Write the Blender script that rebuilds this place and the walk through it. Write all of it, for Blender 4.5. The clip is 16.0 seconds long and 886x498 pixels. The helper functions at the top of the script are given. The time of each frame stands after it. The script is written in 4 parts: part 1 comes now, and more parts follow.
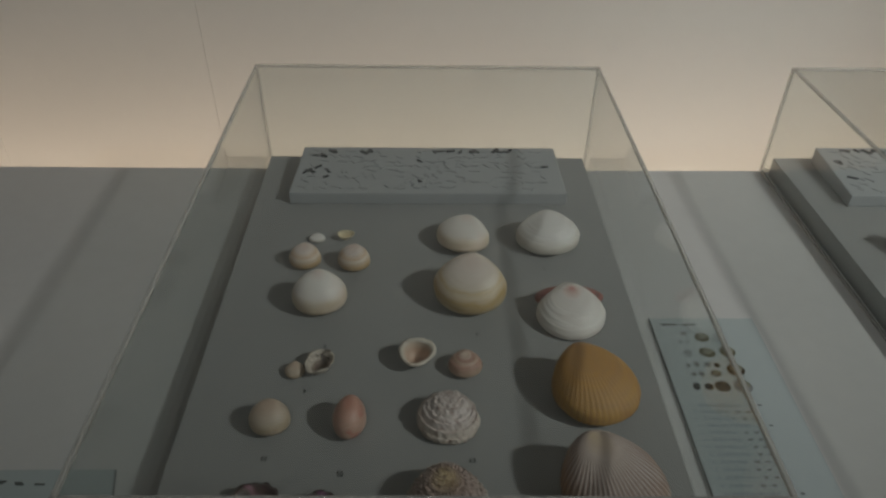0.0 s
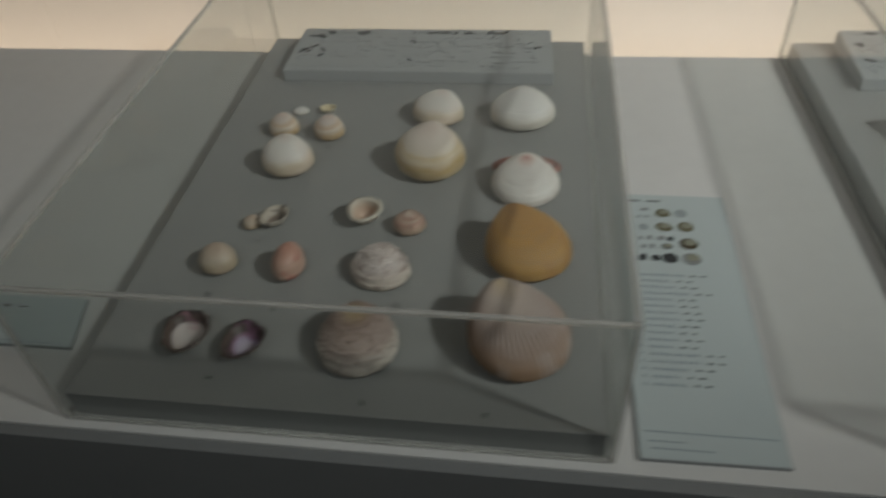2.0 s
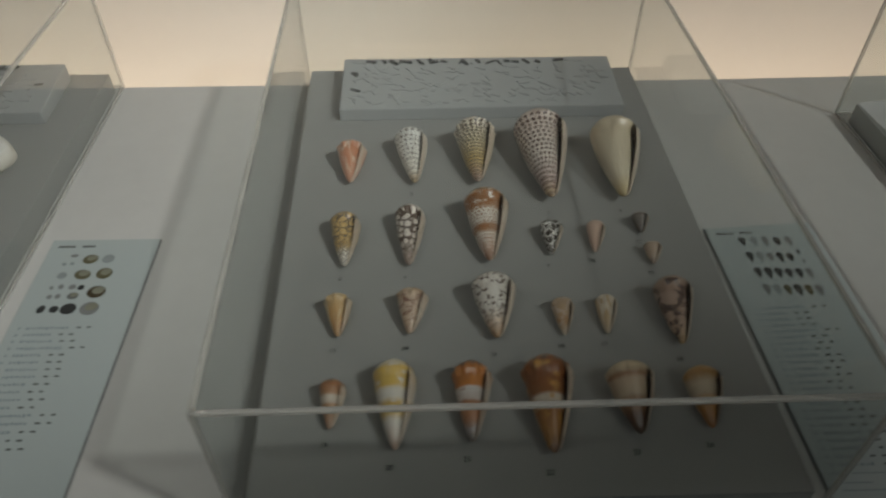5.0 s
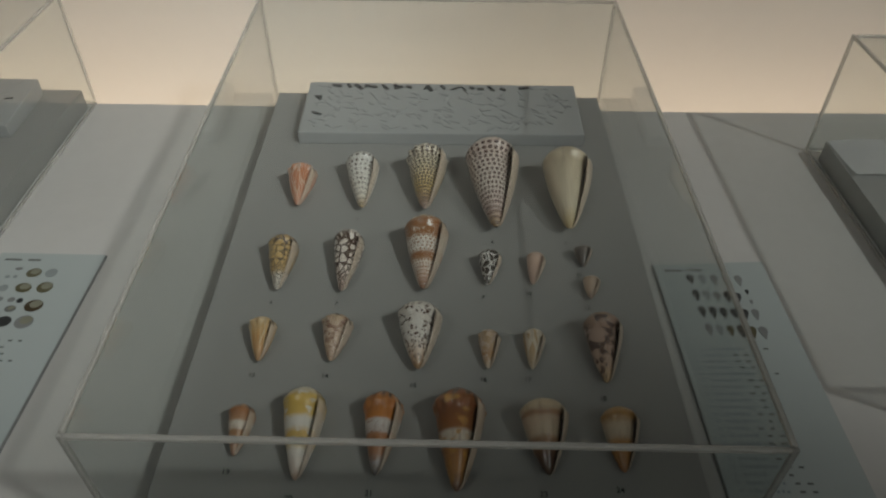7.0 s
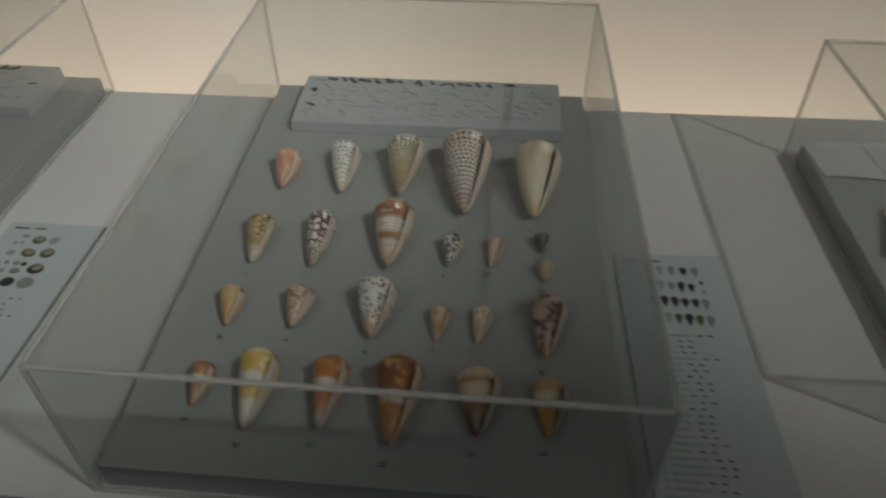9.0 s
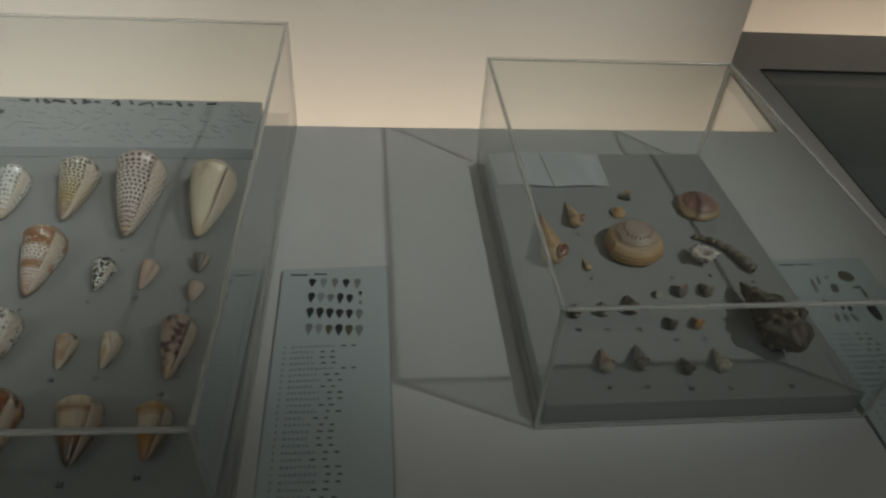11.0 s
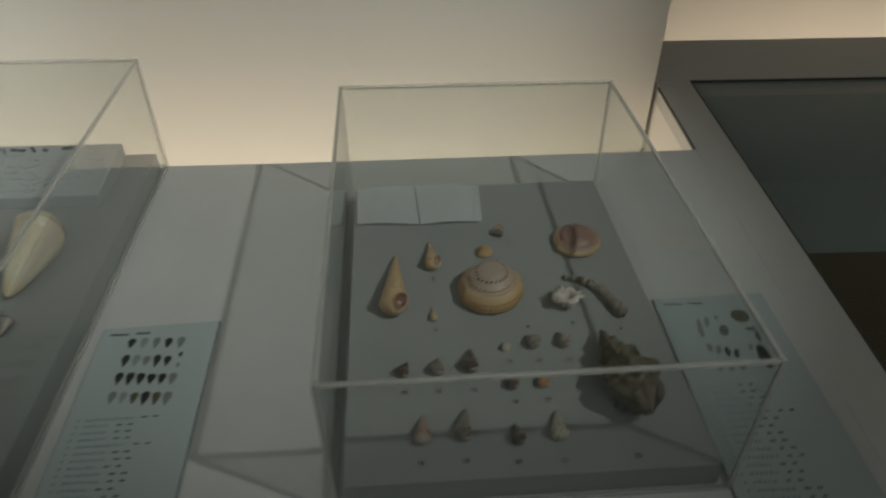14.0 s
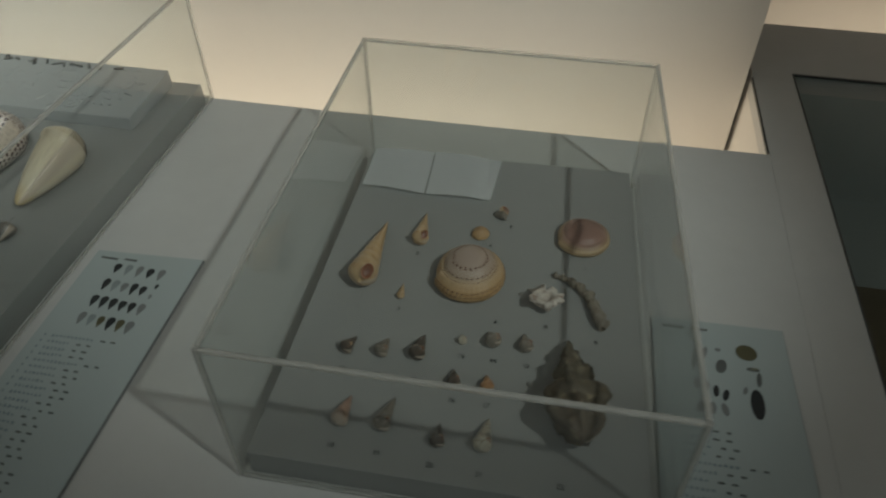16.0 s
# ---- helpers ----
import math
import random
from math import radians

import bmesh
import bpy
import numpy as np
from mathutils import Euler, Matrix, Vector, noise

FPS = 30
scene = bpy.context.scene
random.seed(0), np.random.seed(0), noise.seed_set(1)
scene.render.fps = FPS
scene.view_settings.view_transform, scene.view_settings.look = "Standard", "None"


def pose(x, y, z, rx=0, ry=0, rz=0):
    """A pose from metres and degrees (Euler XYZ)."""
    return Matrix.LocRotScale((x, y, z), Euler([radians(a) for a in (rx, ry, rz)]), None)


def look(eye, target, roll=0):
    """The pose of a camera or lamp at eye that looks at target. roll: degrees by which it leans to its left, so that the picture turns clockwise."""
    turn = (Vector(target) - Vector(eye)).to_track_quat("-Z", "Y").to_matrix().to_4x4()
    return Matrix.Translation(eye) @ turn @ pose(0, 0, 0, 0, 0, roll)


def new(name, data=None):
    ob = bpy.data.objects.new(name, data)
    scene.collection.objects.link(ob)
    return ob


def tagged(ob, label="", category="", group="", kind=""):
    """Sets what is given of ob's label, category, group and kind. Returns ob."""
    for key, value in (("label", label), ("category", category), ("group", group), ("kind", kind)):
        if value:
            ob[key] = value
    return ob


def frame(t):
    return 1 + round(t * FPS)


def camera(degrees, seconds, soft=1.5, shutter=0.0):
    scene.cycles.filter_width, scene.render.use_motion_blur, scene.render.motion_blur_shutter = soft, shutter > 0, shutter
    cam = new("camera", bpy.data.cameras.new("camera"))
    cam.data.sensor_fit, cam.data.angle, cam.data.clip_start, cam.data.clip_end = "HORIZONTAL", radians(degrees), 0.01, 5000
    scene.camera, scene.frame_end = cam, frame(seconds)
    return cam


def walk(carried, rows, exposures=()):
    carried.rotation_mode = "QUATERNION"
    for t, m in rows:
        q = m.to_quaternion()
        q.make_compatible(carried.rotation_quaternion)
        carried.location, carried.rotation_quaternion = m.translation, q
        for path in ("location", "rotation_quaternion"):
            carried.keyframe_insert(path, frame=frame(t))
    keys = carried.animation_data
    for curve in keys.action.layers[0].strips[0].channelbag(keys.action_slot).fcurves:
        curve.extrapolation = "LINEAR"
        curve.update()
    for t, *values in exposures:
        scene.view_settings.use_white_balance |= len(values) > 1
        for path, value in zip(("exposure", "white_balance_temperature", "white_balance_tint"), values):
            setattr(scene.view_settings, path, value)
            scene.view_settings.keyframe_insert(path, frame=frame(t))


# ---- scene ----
cam = camera(63.6, 16.0, soft=2.2, shutter=0.9)
PATH = [
    (0, (-0.003, 0.313, 1.524), (0.013, 1.902, 0.31), 0.6),
    (0.5, (0.042, 0.304, 1.503), (-0.025, 1.854, 0.24), -1.2),
    (1, (0.062, 0.272, 1.459), (-0.081, 1.728, 0.095), -3.4),
    (1.5, (0.114, 0.254, 1.455), (-0.078, 1.673, 0.058), -3.7),
    (2, (0.201, 0.245, 1.465), (-0.055, 1.696, 0.112), -4.1),
    (2.5, (0.357, 0.253, 1.476), (0.188, 1.728, 0.136), -2.5),
    (3, (0.482, 0.262, 1.485), (0.412, 1.746, 0.146), -1.8),
    (3.5, (0.588, 0.249, 1.481), (0.597, 1.71, 0.116), -2.5),
    (4, (0.672, 0.267, 1.475), (0.774, 1.69, 0.072), -0.8),
    (4.5, (0.767, 0.298, 1.495), (0.853, 1.746, 0.117), -0.0),
    (5, (0.851, 0.323, 1.506), (0.887, 1.77, 0.126), 0.1),
    (7.5, (0.978, 0.337, 1.507), (0.939, 1.832, 0.179), 0.3),
    (8, (0.996, 0.331, 1.51), (0.931, 1.828, 0.186), -0.1),
    (8.5, (1.03, 0.309, 1.517), (0.896, 1.802, 0.193), -0.9),
    (9, (1.08, 0.276, 1.519), (0.928, 1.769, 0.197), -0.5),
    (9.5, (1.179, 0.255, 1.529), (1.149, 1.769, 0.223), 2.4),
    (10, (1.282, 0.263, 1.543), (1.449, 1.785, 0.256), 5.2),
    (12.5, (1.522, 0.279, 1.552), (1.647, 1.777, 0.232), 2.7),
    (13, (1.563, 0.275, 1.549), (1.714, 1.777, 0.237), 2.1),
    (13.5, (1.605, 0.33, 1.528), (1.749, 1.822, 0.203), 2.5),
    (14, (1.703, 0.374, 1.523), (1.756, 1.921, 0.256), -0.2),
    (14.5, (1.755, 0.431, 1.51), (1.716, 1.897, 0.151), 2.6),
    (15, (1.785, 0.449, 1.509), (1.677, 1.895, 0.132), 1.6),
    (15.5, (1.817, 0.455, 1.5), (1.628, 1.9, 0.13), 1.1),
    (16, (1.899, 0.457, 1.507), (1.591, 1.888, 0.144), -0.4),
]
walk(cam, [(t, look(eye, target, roll)) for t, eye, target, roll in PATH], exposures=((0.0, -0.61, 6500, 10), (1.0, -0.56, 6500, 9), (1.5, -0.38, 6500, 10), (2.2, -0.15, 6600, 10), (4.0, -0.17, 6700, 10), (5.0, -0.22, 6700, 10), (9.0, -0.39, 6650, 10), (10.2, -0.34, 6500, 9), (12.5, -0.24, 6500, 4), (16.0, -0.24, 6500, 3)))

# ---- world and lamps ----
TOP = 0.80       # counter top
BED = 0.838      # top of the grey display boards

world = bpy.data.worlds.new("world")
scene.world = world
world.use_nodes = True
world.node_tree.nodes["Background"].inputs[0].default_value = (0.9, 0.95, 1.0, 1)
world.node_tree.nodes["Background"].inputs[1].default_value = 0.03


def spot(name, at, aim, watts, degrees, blend=0.6, colour=(0.97, 1.0, 0.97), size=0.055):
    data = bpy.data.lights.new(name, "SPOT")
    data.energy, data.color, data.shadow_soft_size = watts, colour, size
    data.spot_size, data.spot_blend = radians(degrees), blend
    ob = new(name, data)
    ob.matrix_world = look(at, aim)
    return ob


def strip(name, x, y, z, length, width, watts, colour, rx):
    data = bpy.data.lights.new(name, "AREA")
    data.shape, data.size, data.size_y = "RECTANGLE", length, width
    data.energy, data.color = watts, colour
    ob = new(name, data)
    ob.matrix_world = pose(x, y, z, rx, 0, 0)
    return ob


spot("track_spot_lamp", (2.2, -0.05, 2.85), (-0.18, 1.64, 0.8), 186, 42, 0.9, size=0.095)
spot("track_spot_lamp", (3.28, 0.08, 3.05), (1.47, 1.52, 0.8), 118, 30, 0.85, size=0.045)
spot("track_spot_lamp", (0.1, -0.1, 2.95), (0.80, 1.45, 0.8), 15, 32, 0.9)
# unseen fill added overhead to lift the shadows and the front faces
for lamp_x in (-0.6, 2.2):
    strip("overhead_fill_lamp", lamp_x, -1.0, 3.28, 1.2, 0.4, 8.5, (0.94, 1.0, 0.99), 0)
WARM = (1.0, 0.805, 0.63)
strip("slot_strip_lamp", -0.4, 1.665, 0.16, 5.2, 0.16, 14.5, WARM, 180)
strip("slot_strip_lamp", 3.75, 2.26, 0.12, 2.9, 0.16, 11, WARM, 180)


# ---- materials ----
class Nodes:
    """A material's node tree, with short calls for the usual nodes."""

    def __init__(self, name, rough=0.6, coat=0.0):
        self.mat = bpy.data.materials.new(name)
        self.mat.use_nodes = True
        self.tree = self.mat.node_tree
        self.bsdf = self.tree.nodes["Principled BSDF"]
        self.bsdf.inputs["Roughness"].default_value = rough
        self.bsdf.inputs["Coat Weight"].default_value = coat

    def put(self, kind, **inputs):
        node = self.tree.nodes.new(kind)
        for key, value in inputs.items():
            self.set(node.inputs[key.replace("_", " ")], value)
        return node

    def set(self, socket, value):
        if isinstance(value, bpy.types.NodeSocket):
            self.tree.links.new(value, socket)
        else:
            socket.default_value = value

    def math(self, op, a, b=0.0, c=0.0):
        node = self.tree.nodes.new("ShaderNodeMath")
        node.operation = op
        for socket, value in zip(node.inputs, (a, b, c)):
            self.set(socket, value)
        return node.outputs[0]

    def mix(self, fac, a, b, mode="MIX"):
        node = self.tree.nodes.new("ShaderNodeMix")
        node.data_type, node.blend_type = "RGBA", mode
        self.set(node.inputs[0], fac)
        for socket, value in ((node.inputs[6], a), (node.inputs[7], b)):
            self.set(socket, value if isinstance(value, bpy.types.NodeSocket) else (*value, 1))
        return node.outputs[2]

    def ramp(self, fac, stops, step=False):
        node = self.tree.nodes.new("ShaderNodeValToRGB")
        ramp = node.color_ramp
        ramp.interpolation = "CONSTANT" if step else "LINEAR"
        while len(ramp.elements) < len(stops):
            ramp.elements.new(0.5)
        for e, (at, colour) in zip(ramp.elements, stops):
            e.position, e.color = at, (*colour, 1)
        self.set(node.inputs[0], fac)
        return node.outputs[0]

    def coords(self, kind="Object"):
        return self.tree.nodes.new("ShaderNodeTexCoord").outputs[kind]

    def noise(self, scale, detail=3.0, vector=None, rough=0.55):
        node = self.put("ShaderNodeTexNoise", Scale=scale, Detail=detail, Roughness=rough)
        self.set(node.inputs["Vector"], vector or self.coords())
        return node.outputs["Fac"]

    def bump(self, height, strength, distance=0.002):
        node = self.put("ShaderNodeBump", Height=height, Strength=strength, Distance=distance)
        self.set(self.bsdf.inputs["Normal"], node.outputs[0])

    def colour(self, value):
        self.set(self.bsdf.inputs["Base Color"], value if isinstance(value, bpy.types.NodeSocket) else (*value, 1))
        return self.mat


def grey(v, tint=(1.0, 1.0, 1.0)):
    return tuple(v * c for c in tint)


def painted(name, colour, rough=0.5, marks=0.08, fine=220.0):
    """Paint or laminate with faint cloudy dirt and a fine grain."""
    n = Nodes(name, rough)
    cloud = n.noise(2.3, 4.0)
    spots = n.noise(38.0, 2.0)
    dark = tuple(c * (1 - 2.2 * marks) for c in colour)
    light = tuple(min(1.0, c * (1 + marks)) for c in colour)
    mixed = n.mix(n.math("ADD", n.math("MULTIPLY", cloud, 0.75), n.math("MULTIPLY", spots, 0.25)), dark, light)
    n.set(n.bsdf.inputs["Roughness"], n.math("MULTIPLY_ADD", cloud, 0.2, rough - 0.1))
    n.bump(n.noise(fine, 2.0), 0.06, 0.001)
    return n.colour(mixed)


M_COUNTER = painted("white_laminate", (0.61, 0.61, 0.595), 0.42, 0.075)
M_FRONT = painted("grey_front_paint", (0.20, 0.207, 0.207), 0.55, 0.06)
M_BOARD = painted("grey_display_board", (0.315, 0.317, 0.307), 0.7, 0.05, 400.0)
M_PLAQUE = painted("grey_relief_plaque", (0.40, 0.415, 0.42), 0.6, 0.05, 500.0)
M_WALL = painted("white_wall_paint", (0.80, 0.78, 0.74), 0.75, 0.03)
M_ROOM = painted("grey_room_paint", (0.40, 0.40, 0.39), 0.8, 0.05)
M_CEIL = painted("ceiling_paint", (0.55, 0.55, 0.54), 0.85, 0.03)
M_FLOOR = painted("dark_carpet", (0.06, 0.06, 0.065), 0.95, 0.15, 90.0)
M_CARD = painted("pale_blue_card", (0.43, 0.487, 0.488), 0.5, 0.03)
M_CARD_SIDE = painted("card_edge_board", (0.22, 0.23, 0.23), 0.7, 0.05)
M_PAPER = painted("white_paper", (0.93, 0.94, 0.95), 0.7, 0.02)
M_INK = painted("dark_ink", (0.03, 0.033, 0.035), 0.6, 0.1)
M_INK_PALE = painted("pale_blue_ink", (0.28, 0.33, 0.36), 0.6, 0.1)
M_OLIVE = painted("olive_print", (0.12, 0.11, 0.06), 0.6, 0.2)
M_GREYPRINT = painted("grey_print", (0.15, 0.16, 0.155), 0.6, 0.25)
M_PALEPRINT = painted("pale_olive_print", (0.27, 0.275, 0.21), 0.6, 0.3)
M_FAINT = painted("faint_grey_print", (0.30, 0.34, 0.345), 0.6, 0.2)
M_BROWNPRINT = painted("dark_brown_print", (0.060, 0.042, 0.018), 0.6, 0.25)
M_RECESS = painted("dark_recess_lining", (0.42, 0.50, 0.50), 0.8, 0.1)
M_TRIM = painted("dark_edge_trim", (0.09, 0.09, 0.085), 0.6, 0.1)
M_OCHRE = painted("ochre_cloth", (0.15, 0.125, 0.07), 0.9, 0.2)


def acrylic():
    """Clear thin sheet: it lets light straight through but for what its gloss turns back."""
    n = Nodes("clear_acrylic", 0.0)
    tree = n.tree
    clear = n.put("ShaderNodeBsdfTransparent", Color=(0.975, 0.985, 0.98, 1))
    gloss = n.put("ShaderNodeBsdfGlossy", Roughness=0.01)
    facing = n.put("ShaderNodeLayerWeight", Blend=0.5).outputs["Facing"]
    fac = n.math("MULTIPLY_ADD", n.math("POWER", facing, 5.0), 0.96, 0.04)
    blend = n.put("ShaderNodeMixShader", Fac=fac)
    tree.links.new(clear.outputs[0], blend.inputs[1])
    tree.links.new(gloss.outputs[0], blend.inputs[2])
    tree.links.new(blend.outputs[0], tree.nodes["Material Output"].inputs["Surface"])
    return n.mat


def acrylic_edge():
    """Saw-cut and polished sheet edge: clear, a little frosted, faintly green."""
    n = Nodes("polished_acrylic_edge", 0.16)
    n.bsdf.inputs["Transmission Weight"].default_value = 0.62
    n.bsdf.inputs["IOR"].default_value = 1.49
    n.set(n.bsdf.inputs["Roughness"], n.ramp(n.noise(140.0, 3.0), ((0.35, (0.04, 0.04, 0.04)), (0.7, (0.22, 0.22, 0.22)))))
    n.bump(n.noise(420.0, 2.0), 0.25, 0.001)
    n.colour(n.mix(n.noise(60.0, 3.0), (0.70, 0.70, 0.66), (0.92, 0.90, 0.86)))
    clear = n.put("ShaderNodeBsdfTransparent")
    blend = n.put("ShaderNodeMixShader", Fac=0.85)
    n.tree.links.new(clear.outputs[0], blend.inputs[1])
    n.tree.links.new(n.bsdf.outputs[0], blend.inputs[2])
    n.tree.links.new(blend.outputs[0], n.tree.nodes["Material Output"].inputs["Surface"])
    return n.mat


M_ACRYLIC, M_EDGE = acrylic(), acrylic_edge()


def shell_mat(name, stops, mottle=None, rings=14.0, ring_dark=0.12, rough=0.42, grain=90.0, relief=0.3, coat=0.0, stripes=None):
    """A bivalve's skin. stops: colours from the beak (0) over the margin (0.5) to the lower valve's beak (1); mottle: (colour, scale, low, high);
    stripes: (count, colour, strength) of the darker furrows between ribs."""
    n = Nodes(name, rough, coat)
    sep = n.put("ShaderNodeSeparateXYZ", Vector=n.coords("UV"))
    u, v = sep.outputs[0], sep.outputs[1]
    wob = n.math("MULTIPLY_ADD", n.noise(40.0, 3.0), 0.09, n.math("ADD", n.math("MULTIPLY", v, 0.5), -0.045))
    col = n.ramp(wob, stops)
    line = n.noise(rings, 4.0, n.put("ShaderNodeCombineXYZ", X=n.math("MULTIPLY", u, 0.12), Y=v).outputs[0], 0.7)
    col = n.mix(n.math("MULTIPLY", n.ramp(line, ((0.42, (1, 1, 1)), (0.62, (0, 0, 0)))), ring_dark * 2), col, (0.25, 0.16, 0.10))
    if mottle:
        colour, scale, low, high = mottle
        col = n.mix(n.ramp(n.noise(scale, 4.0), ((low, (0, 0, 0)), (high, (1, 1, 1)))), col, colour)
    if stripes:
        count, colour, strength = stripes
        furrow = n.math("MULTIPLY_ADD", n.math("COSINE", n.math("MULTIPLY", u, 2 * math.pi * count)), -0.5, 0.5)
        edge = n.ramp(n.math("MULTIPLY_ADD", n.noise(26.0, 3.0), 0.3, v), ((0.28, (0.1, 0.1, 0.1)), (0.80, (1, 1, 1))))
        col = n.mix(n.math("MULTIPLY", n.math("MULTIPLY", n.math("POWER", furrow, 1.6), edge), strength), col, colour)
    col = n.mix(n.math("MULTIPLY", n.noise(grain * 4, 2.0), 0.25), col, (0.42, 0.36, 0.30))
    n.bump(n.math("ADD", line, n.math("MULTIPLY", n.noise(grain * 5, 3.0), 0.4)), relief, 0.0015)
    return n.colour(col)


def cone_mat(name, stops, pattern=None, mottle=None, rough=0.36, ticks=0, streaks=0.35):
    """A cone shell's skin. stops: from the spire (0) to the tip (1). pattern: (kind, colour, around, along, size)."""
    n = Nodes(name, rough - 0.08, 0.30)
    sep = n.put("ShaderNodeSeparateXYZ", Vector=n.coords("UV"))
    u, v = sep.outputs[0], sep.outputs[1]
    shaky = n.math("MULTIPLY_ADD", n.noise(60.0, 3.0), 0.05, n.math("ADD", v, -0.025))
    col = n.ramp(shaky, stops)
    if mottle:
        colour, scale, low, high = mottle
        vec = n.put("ShaderNodeCombineXYZ", X=n.math("MULTIPLY", u, 2.0), Y=n.math("MULTIPLY", v, 2.0)).outputs[0]
        col = n.mix(n.ramp(n.noise(scale, 3.0, vec), ((low, (0, 0, 0)), (high, (1, 1, 1)))), col, colour)
    if pattern:
        kind, colour, around, along, size = pattern
        if kind == "dots":
            row = n.math("FLOOR", n.math("MULTIPLY", v, along))
            shift = n.math("FRACT", n.math("MULTIPLY", n.math("SINE", n.math("MULTIPLY", row, 12.9)), 43.7))
            fu = n.math("ABSOLUTE", n.math("SUBTRACT", n.math("FRACT", n.math("ADD", n.math("MULTIPLY", u, around), shift)), 0.5))
            fv = n.math("ABSOLUTE", n.math("SUBTRACT", n.math("FRACT", n.math("MULTIPLY", v, along)), 0.5))
            d = n.math("ADD", n.math("POWER", fu, 2.0), n.math("POWER", n.math("MULTIPLY", fv, 0.9), 2.0))
            d = n.math("ADD", d, n.math("MULTIPLY", n.math("SUBTRACT", n.noise(170.0, 2.0), 0.5), 0.26))
            mask = n.math("LESS_THAN", d, size)
        else:
            vec = n.put("ShaderNodeCombineXYZ", X=n.math("MULTIPLY", u, around), Y=n.math("MULTIPLY", v, along)).outputs[0]
            node = n.put("ShaderNodeTexVoronoi", Scale=1.0)
            n.set(node.inputs["Vector"], vec)
            if kind == "net":
                node.feature = "DISTANCE_TO_EDGE"
                mask = n.math("LESS_THAN", node.outputs["Distance"], size)
            else:
                mask = n.math("LESS_THAN", n.math("ADD", node.outputs["Distance"], n.math("MULTIPLY", n.noise(200.0, 2.0), 0.3)), size)
        col = n.mix(mask, col, colour)
    if ticks:
        top = n.math("LESS_THAN", n.math("MULTIPLY_ADD", n.noise(120.0, 2.0), 0.16, v), 0.24)
        tick = n.math("LESS_THAN", n.math("FRACT", n.math("MULTIPLY_ADD", n.noise(90.0, 2.0), 0.8, n.math("MULTIPLY", u, ticks))), 0.42)
        col = n.mix(n.math("MULTIPLY", top, tick), col, (0.07, 0.03, 0.015))
    vec = n.put("ShaderNodeCombineXYZ", X=n.math("MULTIPLY", u, 16.0), Y=n.math("MULTIPLY", v, 2.2)).outputs[0]
    col = n.mix(n.math("MULTIPLY", n.ramp(n.noise(1.3, 4.0, vec, 0.65), ((0.50, (0, 0, 0)), (0.72, (1, 1, 1)))), streaks), col, (0.20, 0.10, 0.05))
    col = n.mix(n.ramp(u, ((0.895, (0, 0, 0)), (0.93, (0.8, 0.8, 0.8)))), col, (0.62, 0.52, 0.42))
    # dark brown inside the lip, with the slit's shade put into it
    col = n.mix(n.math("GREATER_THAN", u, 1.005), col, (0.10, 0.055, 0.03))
    vec = n.put("ShaderNodeCombineXYZ", X=n.math("MULTIPLY", u, 1.5), Y=n.math("MULTIPLY", v, 30.0)).outputs[0]
    lines = n.noise(1.6, 3.0, vec)
    col = n.mix(n.math("MULTIPLY", lines, 0.22), col, (0.30, 0.22, 0.15))
    n.bump(lines, 0.12, 0.001)
    return n.colour(col)


# ---- mesh helpers ----
def part(name, bm, material, parent=None, label=""):
    me = bpy.data.meshes.new(name)
    bm.normal_update()
    bm.to_mesh(me)
    bm.free()
    me.materials.append(material)
    ob = new(name, me)
    ob.parent = parent
    if label:
        ob["label"] = label
    return ob


def empty(name, m=None):
    ob = new(name)
    if m is not None:
        ob.matrix_world = m
    ob.empty_display_size = 0.05
    return ob


def smooth(ob):
    ob.data.polygons.foreach_set("use_smooth", [True] * len(ob.data.polygons))
    return ob


def box(x0, y0, z0, x1, y1, z1, bevel=0.0, bm=None):
    """A box, or with bm one more box in it."""
    bm = bm or bmesh.new()
    made = bmesh.ops.create_cube(bm, size=1, matrix=Matrix.LocRotScale(((x0 + x1) / 2, (y0 + y1) / 2, (z0 + z1) / 2), None, (x1 - x0, y1 - y0, z1 - z0)))
    if bevel:
        edges = list({e for v in made["verts"] for e in v.link_edges})
        bmesh.ops.bevel(bm, geom=edges, offset=bevel, segments=2, affect="EDGES", profile=0.6)
    return bm


def prism(foot, z0, z1, bevel=0.0):
    """An upright prism on a four-cornered foot (front left, front right, back right, back left)."""
    bm = bmesh.new()
    low = [bm.verts.new((x, y, z0)) for x, y in foot]
    high = [bm.verts.new((x, y, z1)) for x, y in foot]
    bm.faces.new(low[::-1])
    bm.faces.new(high)
    for k in range(4):
        bm.faces.new((low[k], low[(k + 1) % 4], high[(k + 1) % 4], high[k]))
    if bevel:
        bmesh.ops.bevel(bm, geom=bm.edges[:], offset=bevel, segments=2, affect="EDGES", profile=0.6)
    return bm


def slab_of(foot, z0, z1, bevel=0.0):
    """A flat slab with a many-cornered outline."""
    bm = bmesh.new()
    low = [bm.verts.new((x, y, z0)) for x, y in foot]
    high = [bm.verts.new((x, y, z1)) for x, y in foot]
    bm.faces.new(low[::-1])
    bm.faces.new(high)
    for k in range(len(foot)):
        j = (k + 1) % len(foot)
        bm.faces.new((low[k], low[j], high[j], high[k]))
    if bevel:
        bmesh.ops.bevel(bm, geom=bm.edges[:], offset=bevel, segments=2, affect="EDGES", profile=0.6)
    return bm


